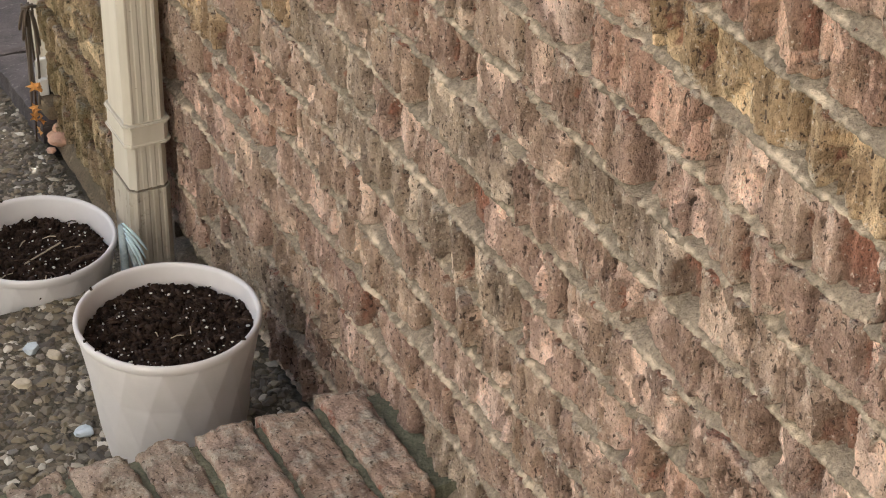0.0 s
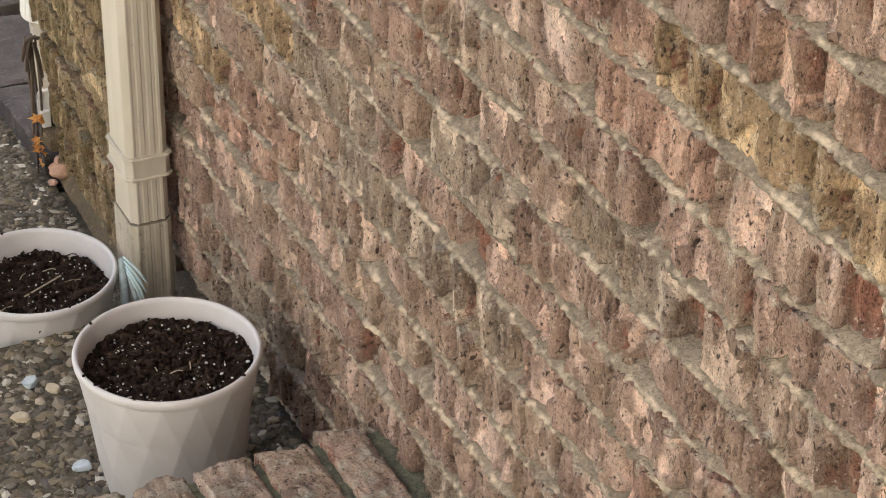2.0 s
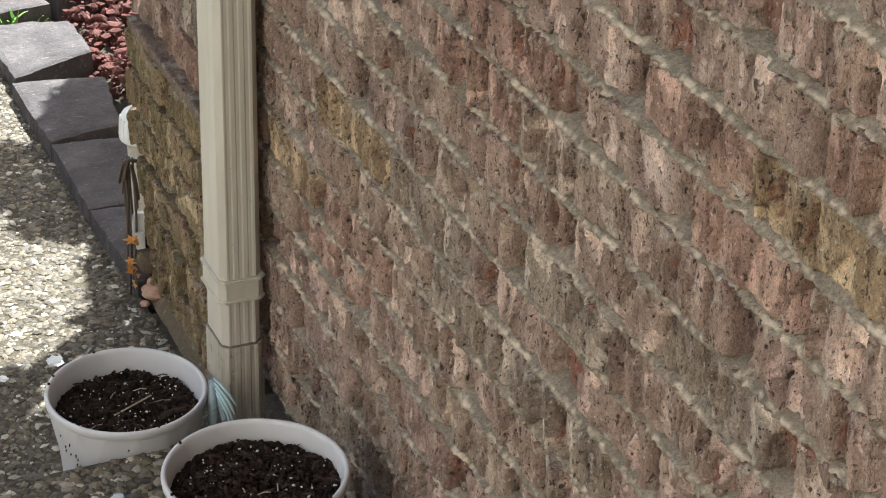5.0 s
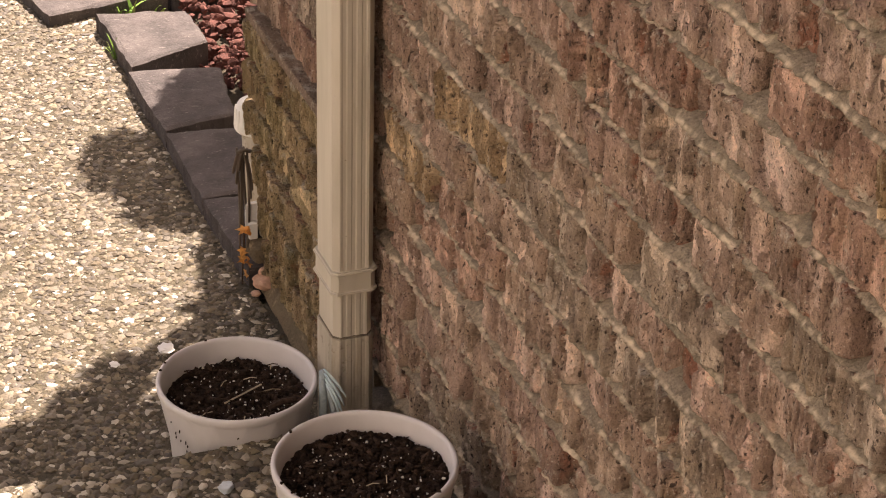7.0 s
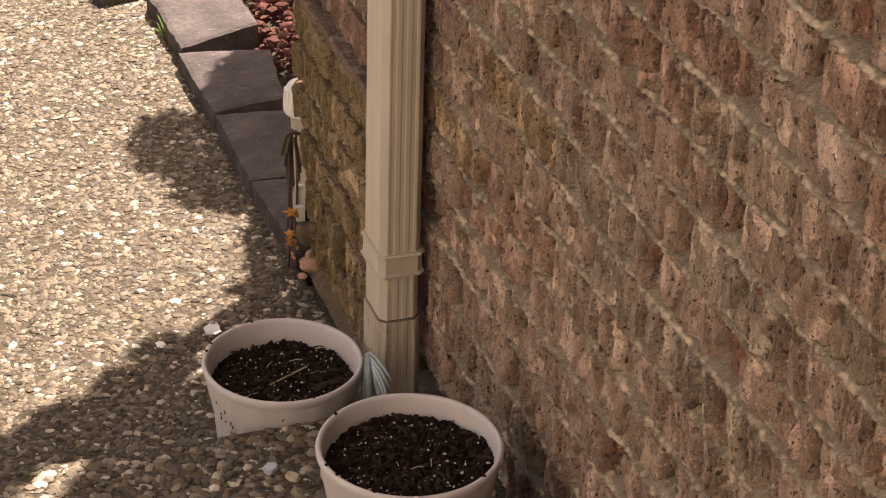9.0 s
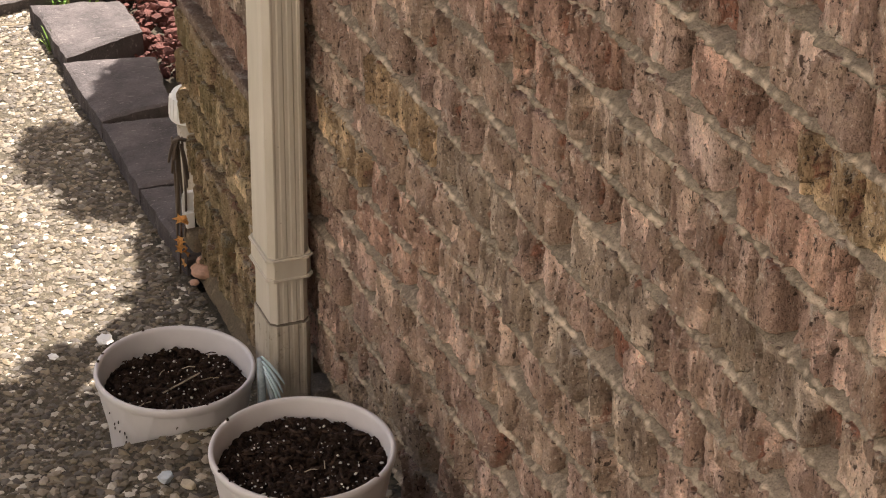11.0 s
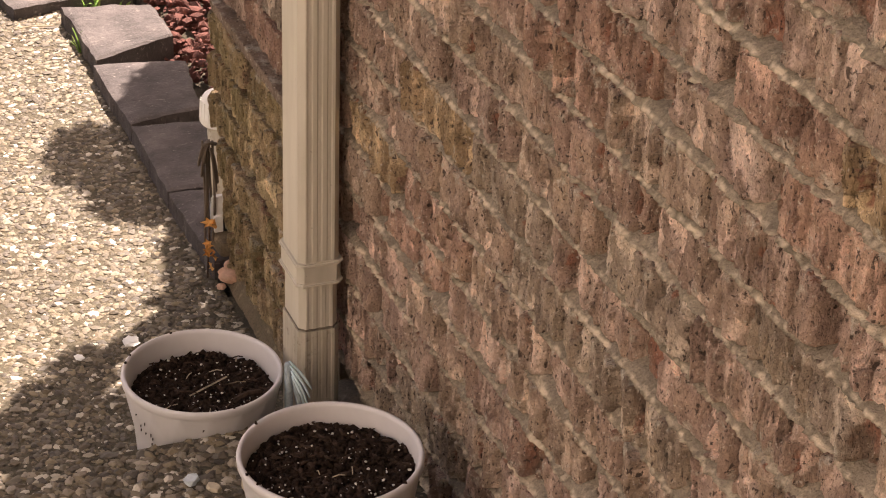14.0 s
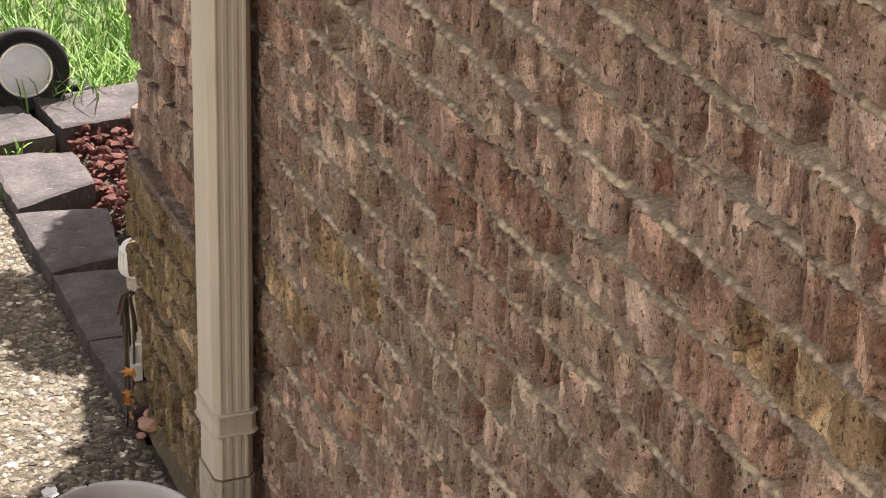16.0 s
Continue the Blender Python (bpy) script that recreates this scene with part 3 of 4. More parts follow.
def make_soil(seed, depth):
    """Crumbly soil with bark, straw and perlite, at the origin in the middle of its surface."""
    rng = np.random.default_rng(seed)
    soil = empty("potting_soil")
    R = POT_R - 0.0085
    off = Vector((seed * 9.1, seed * 4.3, 0))
    bm = bmesh.new()
    rings = []
    nr, na = 34, 110
    for i in range(nr + 1):
        r = R * i / nr
        ring = []
        for k in range(na if i else 1):
            a = 2 * math.pi * k / na
            p = Vector((r * math.cos(a), r * math.sin(a), 0))
            z = 0.006 * noise.noise(off + p * 24) + 0.0055 * noise.noise(off + p * 75) + 0.004 * noise.noise(off + p * 170)
            ring.append(bm.verts.new((p.x, p.y, z)))
        rings.append(ring)
    for k in range(na):
        bm.faces.new((rings[0][0], rings[1][k], rings[1][(k + 1) % na]))
    for a, b in zip(rings[1:], rings[2:]):
        for k in range(na):
            bm.faces.new((a[k], b[k], b[(k + 1) % na], a[(k + 1) % na]))
    part("soil_surface", bm, M_SOIL, soil, smooth=True)

    def spots(n, rmin, rmax, lift):
        a, r = rng.uniform(0, 2 * np.pi, n), (R - 0.006) * np.sqrt(rng.random(n))
        x, y = r * np.cos(a), r * np.sin(a)
        z = [0.006 * noise.noise(off + Vector((p, q, 0)) * 24) + 0.0055 * noise.noise(off + Vector((p, q, 0)) * 75) + lift for p, q in zip(x, y)]
        return np.stack([x, y, z, rmin + (rmax - rmin) * rng.random(n) ** 2], -1)

    scatter("soil_litter", spots(2000, 0.0012, 0.0048, 0.002), M_SOIL, soil, wobble=0.4, flat=(0.6, 1.0))
    long_v = ICO_V * np.array([1.9, 0.75, 0.5])
    scatter("bark_mulch", spots(300, 0.0014, 0.0058, 0.003), M_CHIP, soil, shape=long_v, wobble=0.3, flat=(0.5, 0.8))
    scatter("perlite", spots(120, 0.0005, 0.0020, 0.0055), M_PERLITE, soil, flat=(0.8, 1.0))
    for k in range(3):
        a, r, t = rng.uniform(0, 6.28), R * 0.7 * math.sqrt(rng.random()), rng.uniform(0, 6.28)
        c, d = Vector((r * math.cos(a), r * math.sin(a), 0.008)), Vector((math.cos(t), math.sin(t), 0.1)) * rng.uniform(0.004, 0.011)
        part("straw", tube([c - d, c + Vector((0, 0, 0.002)), c + d], 0.0007, 5), M_STRAW, soil)
    return soil


pot_a = tagged(make_pot(), "white faceted plastic flower pot standing on the landing", "flower pot", group="white flower pots")
pot_a.matrix_world = pose(-0.172, 1.207, 0.0, 0, 0, 10)
pot_b = copy_thing(pot_a, pose(-0.196, 1.654, LOW + 0.0005, 0, 0, 47))
tagged(pot_b, "white faceted plastic flower pot standing on the path below the step", "flower pot", group="white flower pots")
soil_a = tagged(make_soil(3, 0), "dark moist potting soil with perlite and bark in a pot", "soil", group="soil in the pots")
soil_a.matrix_world = pose(-0.172, 1.207, POT_H - 0.026)
soil_b = tagged(make_soil(8, 0), "dark potting soil with a pale straw stalk in a pot", "soil", group="soil in the pots")
soil_b.matrix_world = pose(-0.196, 1.654, LOW + POT_H - 0.034)
rs0 = random.Random(23)
part("straw_stalk", tube([(-0.022, -0.018, 0.010), (0.01, -0.006, 0.013), (0.035, 0.008, 0.012)], 0.0011, 6), M_STRAW, soil_b, "long pale straw stalk")
for k in range(14):
    a, r, t = rs0.uniform(0, 6.28), 0.085 * math.sqrt(rs0.random()), rs0.uniform(0, 6.28)
    c, d = Vector((r * math.cos(a), r * math.sin(a), 0.011)), Vector((math.cos(t), math.sin(t), rs0.uniform(-0.3, 0.3))) * rs0.uniform(0.005, 0.013)
    part("shred", tube([c - d, c + Vector((0.001, 0, 0.002)), c + d], rs0.uniform(0.0007, 0.0014), 5), rs0.choice([M_STRAW, M_CHIP, M_CHIP, M_FILLET]), soil_b)
part("fallen_leaf", tube([(0.03, -0.045, 0.008), (0.05, -0.038, 0.011), (0.068, -0.035, 0.008)], 0.004, 6), M_CHIP, soil_b)

for k in range(9):
    a = radians(198 + 7 * (k % 3) + rs0.uniform(-3, 3))
    h = rs0.uniform(0.105, 0.160)
    r = 0.0745 + 0.0283 * h / (POT_H - 0.012) + 0.0004
    fleck = bmesh.new()
    bmesh.ops.create_icosphere(fleck, subdivisions=1, radius=1.0)
    ob = tagged(part("soil_fleck", fleck, M_SOIL), "dark fleck of soil stuck to the far pot", "soil fleck", group="soil flecks on the pot")
    ob.matrix_world = pose(-0.196 + r * math.cos(a), 1.654 + r * math.sin(a), LOW + h, 0, 0, math.degrees(a)) @ Matrix.Diagonal((0.0010, 0.0008, rs0.uniform(0.0015, 0.004), 1))
rs = random.Random(17)
for px, py, pz in ((-0.172, 1.207, POT_H), (-0.196, 1.654, LOW + POT_H)):
    for _ in range(5):
        a = rs.uniform(0, 6.28)
        bm = bmesh.new()
        bmesh.ops.create_icosphere(bm, subdivisions=1, radius=rs.uniform(0.0012, 0.0024))
        for v in bm.verts:
            v.co *= rs.uniform(0.6, 1.3)
        c = tagged(part("soil_crumb", bm, M_SOIL), "dark crumb of soil lying on a pot rim", "soil crumb", group="soil crumbs on the pot rims")
        c.location = (px + (POT_R - 0.0036) * math.cos(a), py + (POT_R - 0.0036) * math.sin(a), pz + 0.0008)

# ---- downspout ----
DX0, DX1, DY0, DY1 = -0.077, -0.0225, 1.612, 1.688


def spout_section(x0, x1, y0, y1, z0, z1, ribs=True, grow=0.0):
    """A rectangular metal tube with chamfered corners and shallow flutes, as one upright run."""
    x0, x1, y0, y1 = x0 - grow, x1 + grow, y0 - grow, y1 + grow
    c = 0.008
    ring = [(x0, y0 + c), (x0 + c, y0)]
    if ribs:
        n = 3
        w = (x1 - x0 - 2 * c) / n
        for i in range(n):
            a = x0 + c + i * w
            ring += [(a + w * 0.16, y0), (a + w * 0.30, y0 + 0.0007), (a + w * 0.62, y0 + 0.0007), (a + w * 0.76, y0)]
    ring += [(x1 - c, y0), (x1, y0 + c), (x1, y1 - c), (x1 - c, y1), (x0 + c, y1), (x0, y1 - c)]
    bm = bmesh.new()
    lo, hi = [bm.verts.new((x, y, z0)) for x, y in ring], [bm.verts.new((x, y, z1)) for x, y in ring]
    k = len(ring)
    for i in range(k):
        bm.faces.new((lo[i], lo[(i + 1) % k], hi[(i + 1) % k], hi[i]))
    bm.faces.new(hi)
    bm.faces.new(lo[::-1])
    return bm


spout = tagged(empty("downspout"), "beige fluted metal downspout fixed to the brick wall", "downspout")
part("upper_pipe", spout_section(DX0, DX1, DY0, DY1, 0.172, 3.0), M_SPOUT, spout)
part("lower_pipe", spout_section(DX0, DX1, DY0, DY1, 0.0925, 0.172, grow=-0.0015), M_SPOUT, spout)
part("foot_pipe", spout_section(DX0, DX1, DY0, DY1, LOW, 0.0900, grow=0.0008), M_SPOUT_FOOT, spout, "dirt-stained lower end of the pipe")
part("seam", spout_section(DX0, DX1, DY0, DY1, 0.0898, 0.0927, ribs=False, grow=-0.0010), M_SEAM, spout, "dirty seam between the pipe ends")
collar = part("collar", spout_section(DX0, DX1, DY0, DY1, 0.162, 0.187, ribs=False, grow=0.0022), M_SPOUT, spout, "beige metal band round the pipe")
for z in (0.157, 0.185):
    bm = spout_section(DX0, DX1, DY0, DY1, z, z + 0.0055, ribs=False, grow=0.0048)
    bmesh.ops.bevel(bm, geom=[e for e in bm.edges if abs(e.verts[0].co.z - e.verts[1].co.z) < 1e-5], offset=0.0018, segments=3, affect="EDGES")
    part("collar_lip", bm, M_SPOUT, collar)
part("strap", box(-0.027, 0.004, 1.61, 1.67, 1.40, 1.43), M_SPOUT, spout, "strap holding the pipe to the wall")

# ---- brick step edge on the landing ----
step = tagged(empty("brick_step"), "worn brick step edge of upright bricks against the wall", "brick step")
bed = grid_sheet("mortar_bed", span(-0.80, 0.004, 0.004), [0.0, 0.5, 1.0] + span(1.01, 1.99, 0.022) + [2.0, 2.5, 3.0],
                 lambda x, v: (x + 0.002 * noise.noise(Vector((x * 50, v * 8, 1))),
                               (0.834 + 0.172 * min(1.0, max(0.0, v - 1))) + 0.008 * noise.noise(Vector((x * 40, 2, v * 0.3))) * (v > 1.9),
                               (0.1615 if 1 <= v <= 2 else -0.004 + 0.1655 * (v if v < 1 else 3 - v)) + 0.0022 * noise.noise(Vector((x * 60, v * 14, 3))) + 0.0014 * noise.noise(Vector((x * 190, v * 45, 3)))),
                 M_STEPJOINT, step)
part("step_fill", box(-0.80, 0.006, 0.45, 0.835, -0.004, 0.095, 0.004), M_MORTAR, step)
JX = [-0.020, -0.080, -0.151, -0.221, -0.286, -0.356, -0.425, -0.495, -0.565, -0.635]


def rowlock(seed, w, lng, hgt):
    bm = bmesh.new()
    nx, ny = 26, 64
    off = Vector((seed * 5.1, 3, seed))
    g = {}
    for j in range(ny + 1):
        for i in range(nx + 1):
            u, v = i / nx * 2 - 1, j / ny * 2 - 1
            x, y = u * w / 2, v * lng / 2
            e = min((1 - abs(u)) * w / 2, (1 - abs(v)) * lng / 2)
            x += (0.0030 * noise.noise(off + Vector((u, y * 40, 0))) + 0.002 * noise.noise(off + Vector((u, y * 120, 0)))) * abs(u) ** 6
            y += (0.014 * noise.noise(off + Vector((x * 30, 9, v))) + 0.004 * noise.noise(off + Vector((x * 110, 5, v)))) * abs(v) ** 6
            z = -0.0034 * math.exp(-e / 0.0016) - 0.0026 * math.exp(-e / 0.007) * (0.7 + noise.noise(off + Vector((x, y, 0)) * 60))
            z += 0.0032 * noise.noise(off + Vector((x, y, 0)) * 38) + 0.0020 * noise.noise(off + Vector((x, y * 0.5, 4)) * 110)
            z -= max(0, noise.noise(off + Vector((x, y, 2)) * 22) - 0.25) * 0.024
            z += 0.0022 * noise.noise(off + Vector((x * 110, y * 50, 8))) - 0.004 * max(0.0, noise.noise(off + Vector((x * 140, y * 60, 6))) - 0.2)
            g[i, j] = bm.verts.new((x, y, z))
    for j in range(ny):
        for i in range(nx):
            bm.faces.new((g[i, j], g[i + 1, j], g[i + 1, j + 1], g[i, j + 1]))
    rim = [g[i, 0] for i in range(nx + 1)] + [g[nx, j] for j in range(1, ny + 1)] + [g[i, ny] for i in range(nx - 1, -1, -1)] + [g[0, j] for j in range(ny - 1, 0, -1)]
    low = [bm.verts.new((v.co.x, v.co.y, -hgt)) for v in rim]
    k = len(rim)
    for i in range(k):
        bm.faces.new((rim[i], low[i], low[(i + 1) % k], rim[(i + 1) % k]))
    return bm


def weather(ob, w, lng):
    """Tone of the skin, and where it has broken away along the edges."""
    tone, gone = [], []
    for q in ob.data.vertices:
        e = min(w / 2 - abs(q.co.x), lng / 2 - abs(q.co.y))
        p = q.co + ob.location + Vector((w * 400, 0, 0))
        tone.append(0.55 + 0.5 * noise.noise(p * 30) + 0.25 * noise.noise(p * 90))
        gone.append(max(0.0, math.exp(-max(0.0, e) / 0.006) * (0.5 + 1.6 * noise.noise(p * 24))))
    ob.data.attributes.new("clay", "FLOAT", "POINT").data.foreach_set("value", tone)
    ob.data.attributes.new("broken", "FLOAT", "POINT").data.foreach_set("value", gone)


for i, (a, b) in enumerate(zip(JX, JX[1:])):
    w = a - b - 0.0095
    br = part("brick", rowlock(i + 2, w, 0.188, 0.10), M_STEP, step, smooth=True)
    weather(br, w, 0.188)
    br.location = ((a + b) / 2, 0.922 - 0.002 * (i % 3), 0.172 - 0.003 * (i % 2))

# ---- pale blue fan-shaped plastic by the downspout ----
fan = tagged(empty("plastic_fan"), "pale blue ribbed plastic fan leaning between pot and downspout", "plastic fan")
M_GREYBLUE = plain("dusty_blue_grey_plastic", (0.30, 0.36, 0.38), 0.6, vary=0.25, scale=140)
for k in range(6):
    root = Vector((-0.098 + 0.0008 * k, 1.590 - 0.001 * k, 0.066 - 0.007 * k))
    out = Vector((0.026 - 0.0036 * k, -0.014, -0.040 - 0.005 * k))
    side = Vector((0.35, -0.5, 0.25)).normalized()
    bm, rows = bmesh.new(), []
    for i in range(9):
        t = i / 8
        c = root + out * t + Vector((0.0008, -0.002, 0.0010)) * math.sin(math.pi * t)
        w = 0.0040 * math.sin(math.pi * (0.12 + 0.86 * t)) ** 0.7
        rows.append([bm.verts.new(c + side * w * a + Vector((-0.5, -0.6, 0.2)) * b) for a, b in ((-1, 0), (0, 0.0022), (1, 0), (0, -0.0010))])
    for a, b in zip(rows, rows[1:]):
        for i in range(4):
            bm.faces.new((a[i], a[(i + 1) % 4], b[(i + 1) % 4], b[i]))
    bm.faces.new(rows[0][::-1])
    bm.faces.new(rows[-1])
    part("blade", bm, M_BLUE if k < 4 else M_GREYBLUE, fan, smooth=True)
part("stem", tube([(-0.094, 1.602, LOW), (-0.096, 1.600, -0.05), (-0.097, 1.596, 0.058)], 0.0055, 10), M_GREYBLUE, fan, "dusty grey lower part of the fan", smooth=True)

# ---- edging slabs ----
def edging_slab(nl, nr, fr, fl, top, seed):
    """A cast slab with worn edges, from its near and far corners."""
    bm = bmesh.new()
    nx, ny = 20, 28
    off = Vector((seed * 2.3, seed * 7.7, 0))
    g = {}
    nl, nr, fr, fl = (Vector((*c, 0)) for c in (nl, nr, fr, fl))
    for j in range(ny + 1):
        for i in range(nx + 1):
            u, v = i / nx, j / ny
            p = nl.lerp(nr, u).lerp(fl.lerp(fr, u), v)
            e = min(min(u, 1 - u) * (nr - nl).length, min(v, 1 - v) * (fl - nl).length)
            z = top - 0.0035 * math.exp(-e / 0.004) + 0.0022 * noise.noise(off + p * 20) + 0.0012 * noise.noise(off + p * 75)
            x, y = p.x, p.y
            if e == 0:
                x += 0.004 * noise.noise(off + p * 35)
                y += 0.004 * noise.noise(off + p * 35 + Vector((3, 0, 0)))
            g[i, j] = bm.verts.new((x, y, z))
    for j in range(ny):
        for i in range(nx):
            bm.faces.new((g[i, j], g[i + 1, j], g[i + 1, j + 1], g[i, j + 1]))
    rim = [g[i, 0] for i in range(nx + 1)] + [g[nx, j] for j in range(1, ny + 1)] + [g[i, ny] for i in range(nx - 1, -1, -1)] + [g[0, j] for j in range(ny - 1, 0, -1)]
    k = len(rim)
    for z, push in ((top - 0.014, 0.003), (LOW - 0.045, 0.002)):
        low = []
        for i, q in enumerate(rim):
            w = push * noise.noise(off + Vector((i * 0.9, z * 50, 5)))
            low.append(bm.verts.new((q.co.x + w, q.co.y + w, z)))
        for i in range(k):
            bm.faces.new((rim[i], low[i], low[(i + 1) % k], rim[(i + 1) % k]))
        rim = low
    return bm


SLABS = [((-0.028, 2.195), (0.132, 2.190), (0.130, 2.424), (-0.034, 2.434)), ((-0.035, 2.440), (0.130, 2.430), (0.130, 2.668), (-0.029, 2.691)),
         ((-0.030, 2.699), (0.100, 2.722), (0.131, 2.926), (-0.034, 2.956)), ((-0.022, 2.968), (0.139, 3.042), (0.137, 3.192), (-0.030, 3.228))]
for i, corners in enumerate(SLABS):
    s = part("edging_slab", edging_slab(*corners, -0.122, i + 1), M_SLAB, smooth=False)
    tagged(s, "grey concrete edging slab between path and lava rock bed", "edging slab", group="edging slabs along the path")

earth = tagged(grid_sheet("earth", span(-0.024, 1.6, 0.05), span(2.0, 3.62, 0.05), lambda x, y: (x, y, LOW - 0.03 + 0.008 * noise.noise(Vector((x, y, 0)) * 9)), M_EARTH),
               "dark earth of the planting bed", "earth", kind="structure")
rng = np.random.default_rng(12)
n = 3800
rocks = np.stack([rng.uniform(0.15, 0.70, n), rng.uniform(2.25, 3.36, n), LOW - 0.02 + 0.045 * rng.random(n) ** 1.5, 0.004 + 0.011 * rng.random(n) ** 2.2], -1)
# dark rocks added in the slab gap, in place of its shaded soil
gap = np.stack([rng.uniform(0.0, 0.16, 90), rng.uniform(2.990, 3.060, 90), LOW - 0.03 + 0.02 * rng.random(90), rng.uniform(0.004, 0.008, 90)], -1)
gap[:, 1] += gap[:, 0] * 0.15
rocks = np.concatenate([rocks, gap])
tagged(scatter("lava_rocks", rocks, M_LAVA, None, "red brown lava rock mulch filling the planting bed", wobble=0.45, flat=(0.6, 0.95)), category="lava rock")
bpy.data.objects["lava_rocks"].data.polygons.foreach_set("use_smooth", [False] * len(bpy.data.objects["lava_rocks"].data.polygons))

# far edging stones round the bed
for i, (x0, x1, y0, y1, top, ang) in enumerate([(-0.13, 0.115, 3.29, 3.47, -0.134, 10), (0.135, 0.42, 3.33, 3.50, -0.124, 6), (0.43, 0.72, 3.36, 3.53, -0.11, 3)]):
    cx, cy = (x0 + x1) / 2, (y0 + y1) / 2
    s = part("edging_stone", edging_slab((x0 - cx, y0 - cy), (x1 - cx, y0 - cy), (x1 - cx, y1 - cy), (x0 - cx, y1 - cy), top, 20 + i), M_SLAB)
    s.matrix_world = pose(cx, cy, 0, 0, 0, ang)
    tagged(s, "pinkish grey edging stone between lava rock and lawn", "edging stone", group="edging stones by the lawn")

# ---- spot lamp lying on the stones ----
lamp = tagged(empty("garden_spotlight"), "black round garden spotlight with a frosted lens lying on the stones", "garden light")
bm, rings = lathe([(0.002, -0.085), (0.028, -0.08), (0.036, -0.05), (0.052, -0.022), (0.063, -0.012), (0.066, -0.002), (0.064, 0.006), (0.056, 0.009), (0.046, 0.004), (0.042, -0.008)], 56)
part("housing", bm, M_BLACKP, lamp, smooth=True)
bm, rings = lathe([(0.043, -0.006), (0.041, -0.003), (0.038, -0.004)], 48)
part("reflector_ring", bm, M_SILVER, lamp, "silver ring inside the bezel", smooth=True)
bm, rings = lathe([(0.0385, -0.004), (0.030, -0.001), (0.015, 0.001), (0.0005, 0.0015)], 40)
part("lens", bm, M_LENS, lamp, "frosted pale lens", smooth=True)
part("bracket", box(-0.012, 0.012, -0.085, -0.055, -0.075, -0.01, 0.004), M_BLACKP, lamp)
part("spike", tube([(0.03, -0.02, -0.06), (0.075, -0.04, -0.06), (0.115, -0.055, -0.06)], 0.016, 10), M_BLACKP, lamp, smooth=True)
LAMP_AT = Vector((0.120, 3.50, -0.072))
lamp.matrix_world = look(LAMP_AT, LAMP_AT * 2 - Vector((-0.75, -0.6, 1.1)), 0) @ Matrix.Scale(1.34, 4)

# ---- white pipe end with cable at the corner ----
pipe = tagged(empty("drain_pipe"), "white plastic pipe end with a ribbed cap at the house corner", "drain pipe")
PX, PY = 0.022, 2.318
bm, _ = lathe([(0.001, 0.108), (0.018, 0.107), (0.028, 0.101), (0.0325, 0.090), (0.0345, 0.064), (0.0350, 0.060), (0.0330, 0.056), (0.026, 0.052), (0.012, 0.050)], 32)
ob = part("pipe", bm, M_PVC, pipe, smooth=True)
for k in range(10):
    a = math.pi * (0.75 + k * 0.09)
    part("cap_rib", tube([(0.0340 * math.cos(a), 0.0340 * math.sin(a), 0.064), (0.0320 * math.cos(a), 0.0320 * math.sin(a), 0.094)], 0.0016, 5), M_PVC, pipe)
part("stand", tube([(0.010, 0, LOW), (0.008, 0, -0.05), (0.003, 0, 0.056)], 0.027, 16), M_SPOUT_FOOT, pipe, "dirt-stained beige lower pipe", smooth=True)
part("sleeve", tube([(0.014, -0.026, -0.105), (0.012, -0.026, -0.06), (0.006, -0.026, 0.000)], 0.009, 12), M_SPOUT_FOOT, pipe, "broken dirty plastic sleeve", smooth=True)
pipe.location = (PX + 0.003, PY, -0.006)
cable = tagged(empty("cable"), "thin brown cable tied in a bundle and hanging beside the pipe", "cable")
CX, CY = -0.022, 2.235
for k in range(5):
    pts = [(CX + 0.0035 * (k - 2) + 0.004 * math.sin(t * 3.0 + k * 1.7) * t, CY + 0.004 * math.cos(k * 2.1), 0.062 - t * (0.16 + 0.012 * (k % 3)))
           for t in [i / 15 for i in range(16)]]
    part("strand", tube(pts, 0.0019, 6), M_WIRE, cable, smooth=True)
for k, (w, drop) in enumerate([(-0.016, 0.040), (-0.012, 0.055), (-0.008, 0.030), (0.012, 0.062), (0.009, 0.072)]):
    pts = [Vector((CX + w * math.sin(math.pi * t) * (1.2 - 0.4 * t), CY - 0.004 - 0.002 * k, 0.064 - drop * (0.5 - 0.5 * math.cos(2 * math.pi * t)) - 0.003 * k)) for t in [i / 18 for i in range(19)]]
    part("loop", tube(pts, 0.0018, 6), M_WIRE, cable, smooth=True)
part("tie", tube([(CX - 0.010, CY - 0.008, 0.060), (CX, CY - 0.011, 0.064), (CX + 0.013, CY - 0.008, 0.058)], 0.0030, 8), M_WIRE, cable, smooth=True)
bracket = tagged(empty("plastic_bracket"), "white plastic bracket with a dark opening at the corner", "bracket")
part("plate", box(-0.018, 0.026, 2.236, 2.244, -0.078, -0.036, 0.002), M_PVC, bracket)
part("tongue", box(-0.016, -0.002, 2.226, 2.236, -0.094, -0.066, 0.002), M_PVC, bracket)
# solid block, black to stand for the shade inside a hole
part("socket", box(-0.004, 0.026, 2.238, 2.262, -0.118, -0.078, 0.003), M_BLACKP, bracket, "solid black block standing for the shade in a hole")
tagged(part("stub_post", box(-0.016, 0.030, 2.200, 2.245, LOW - 0.004, -0.100, 0.006, 2, 0.006, 9), M_FILLET), "dirt-brown stub of a post below the bracket", "post")
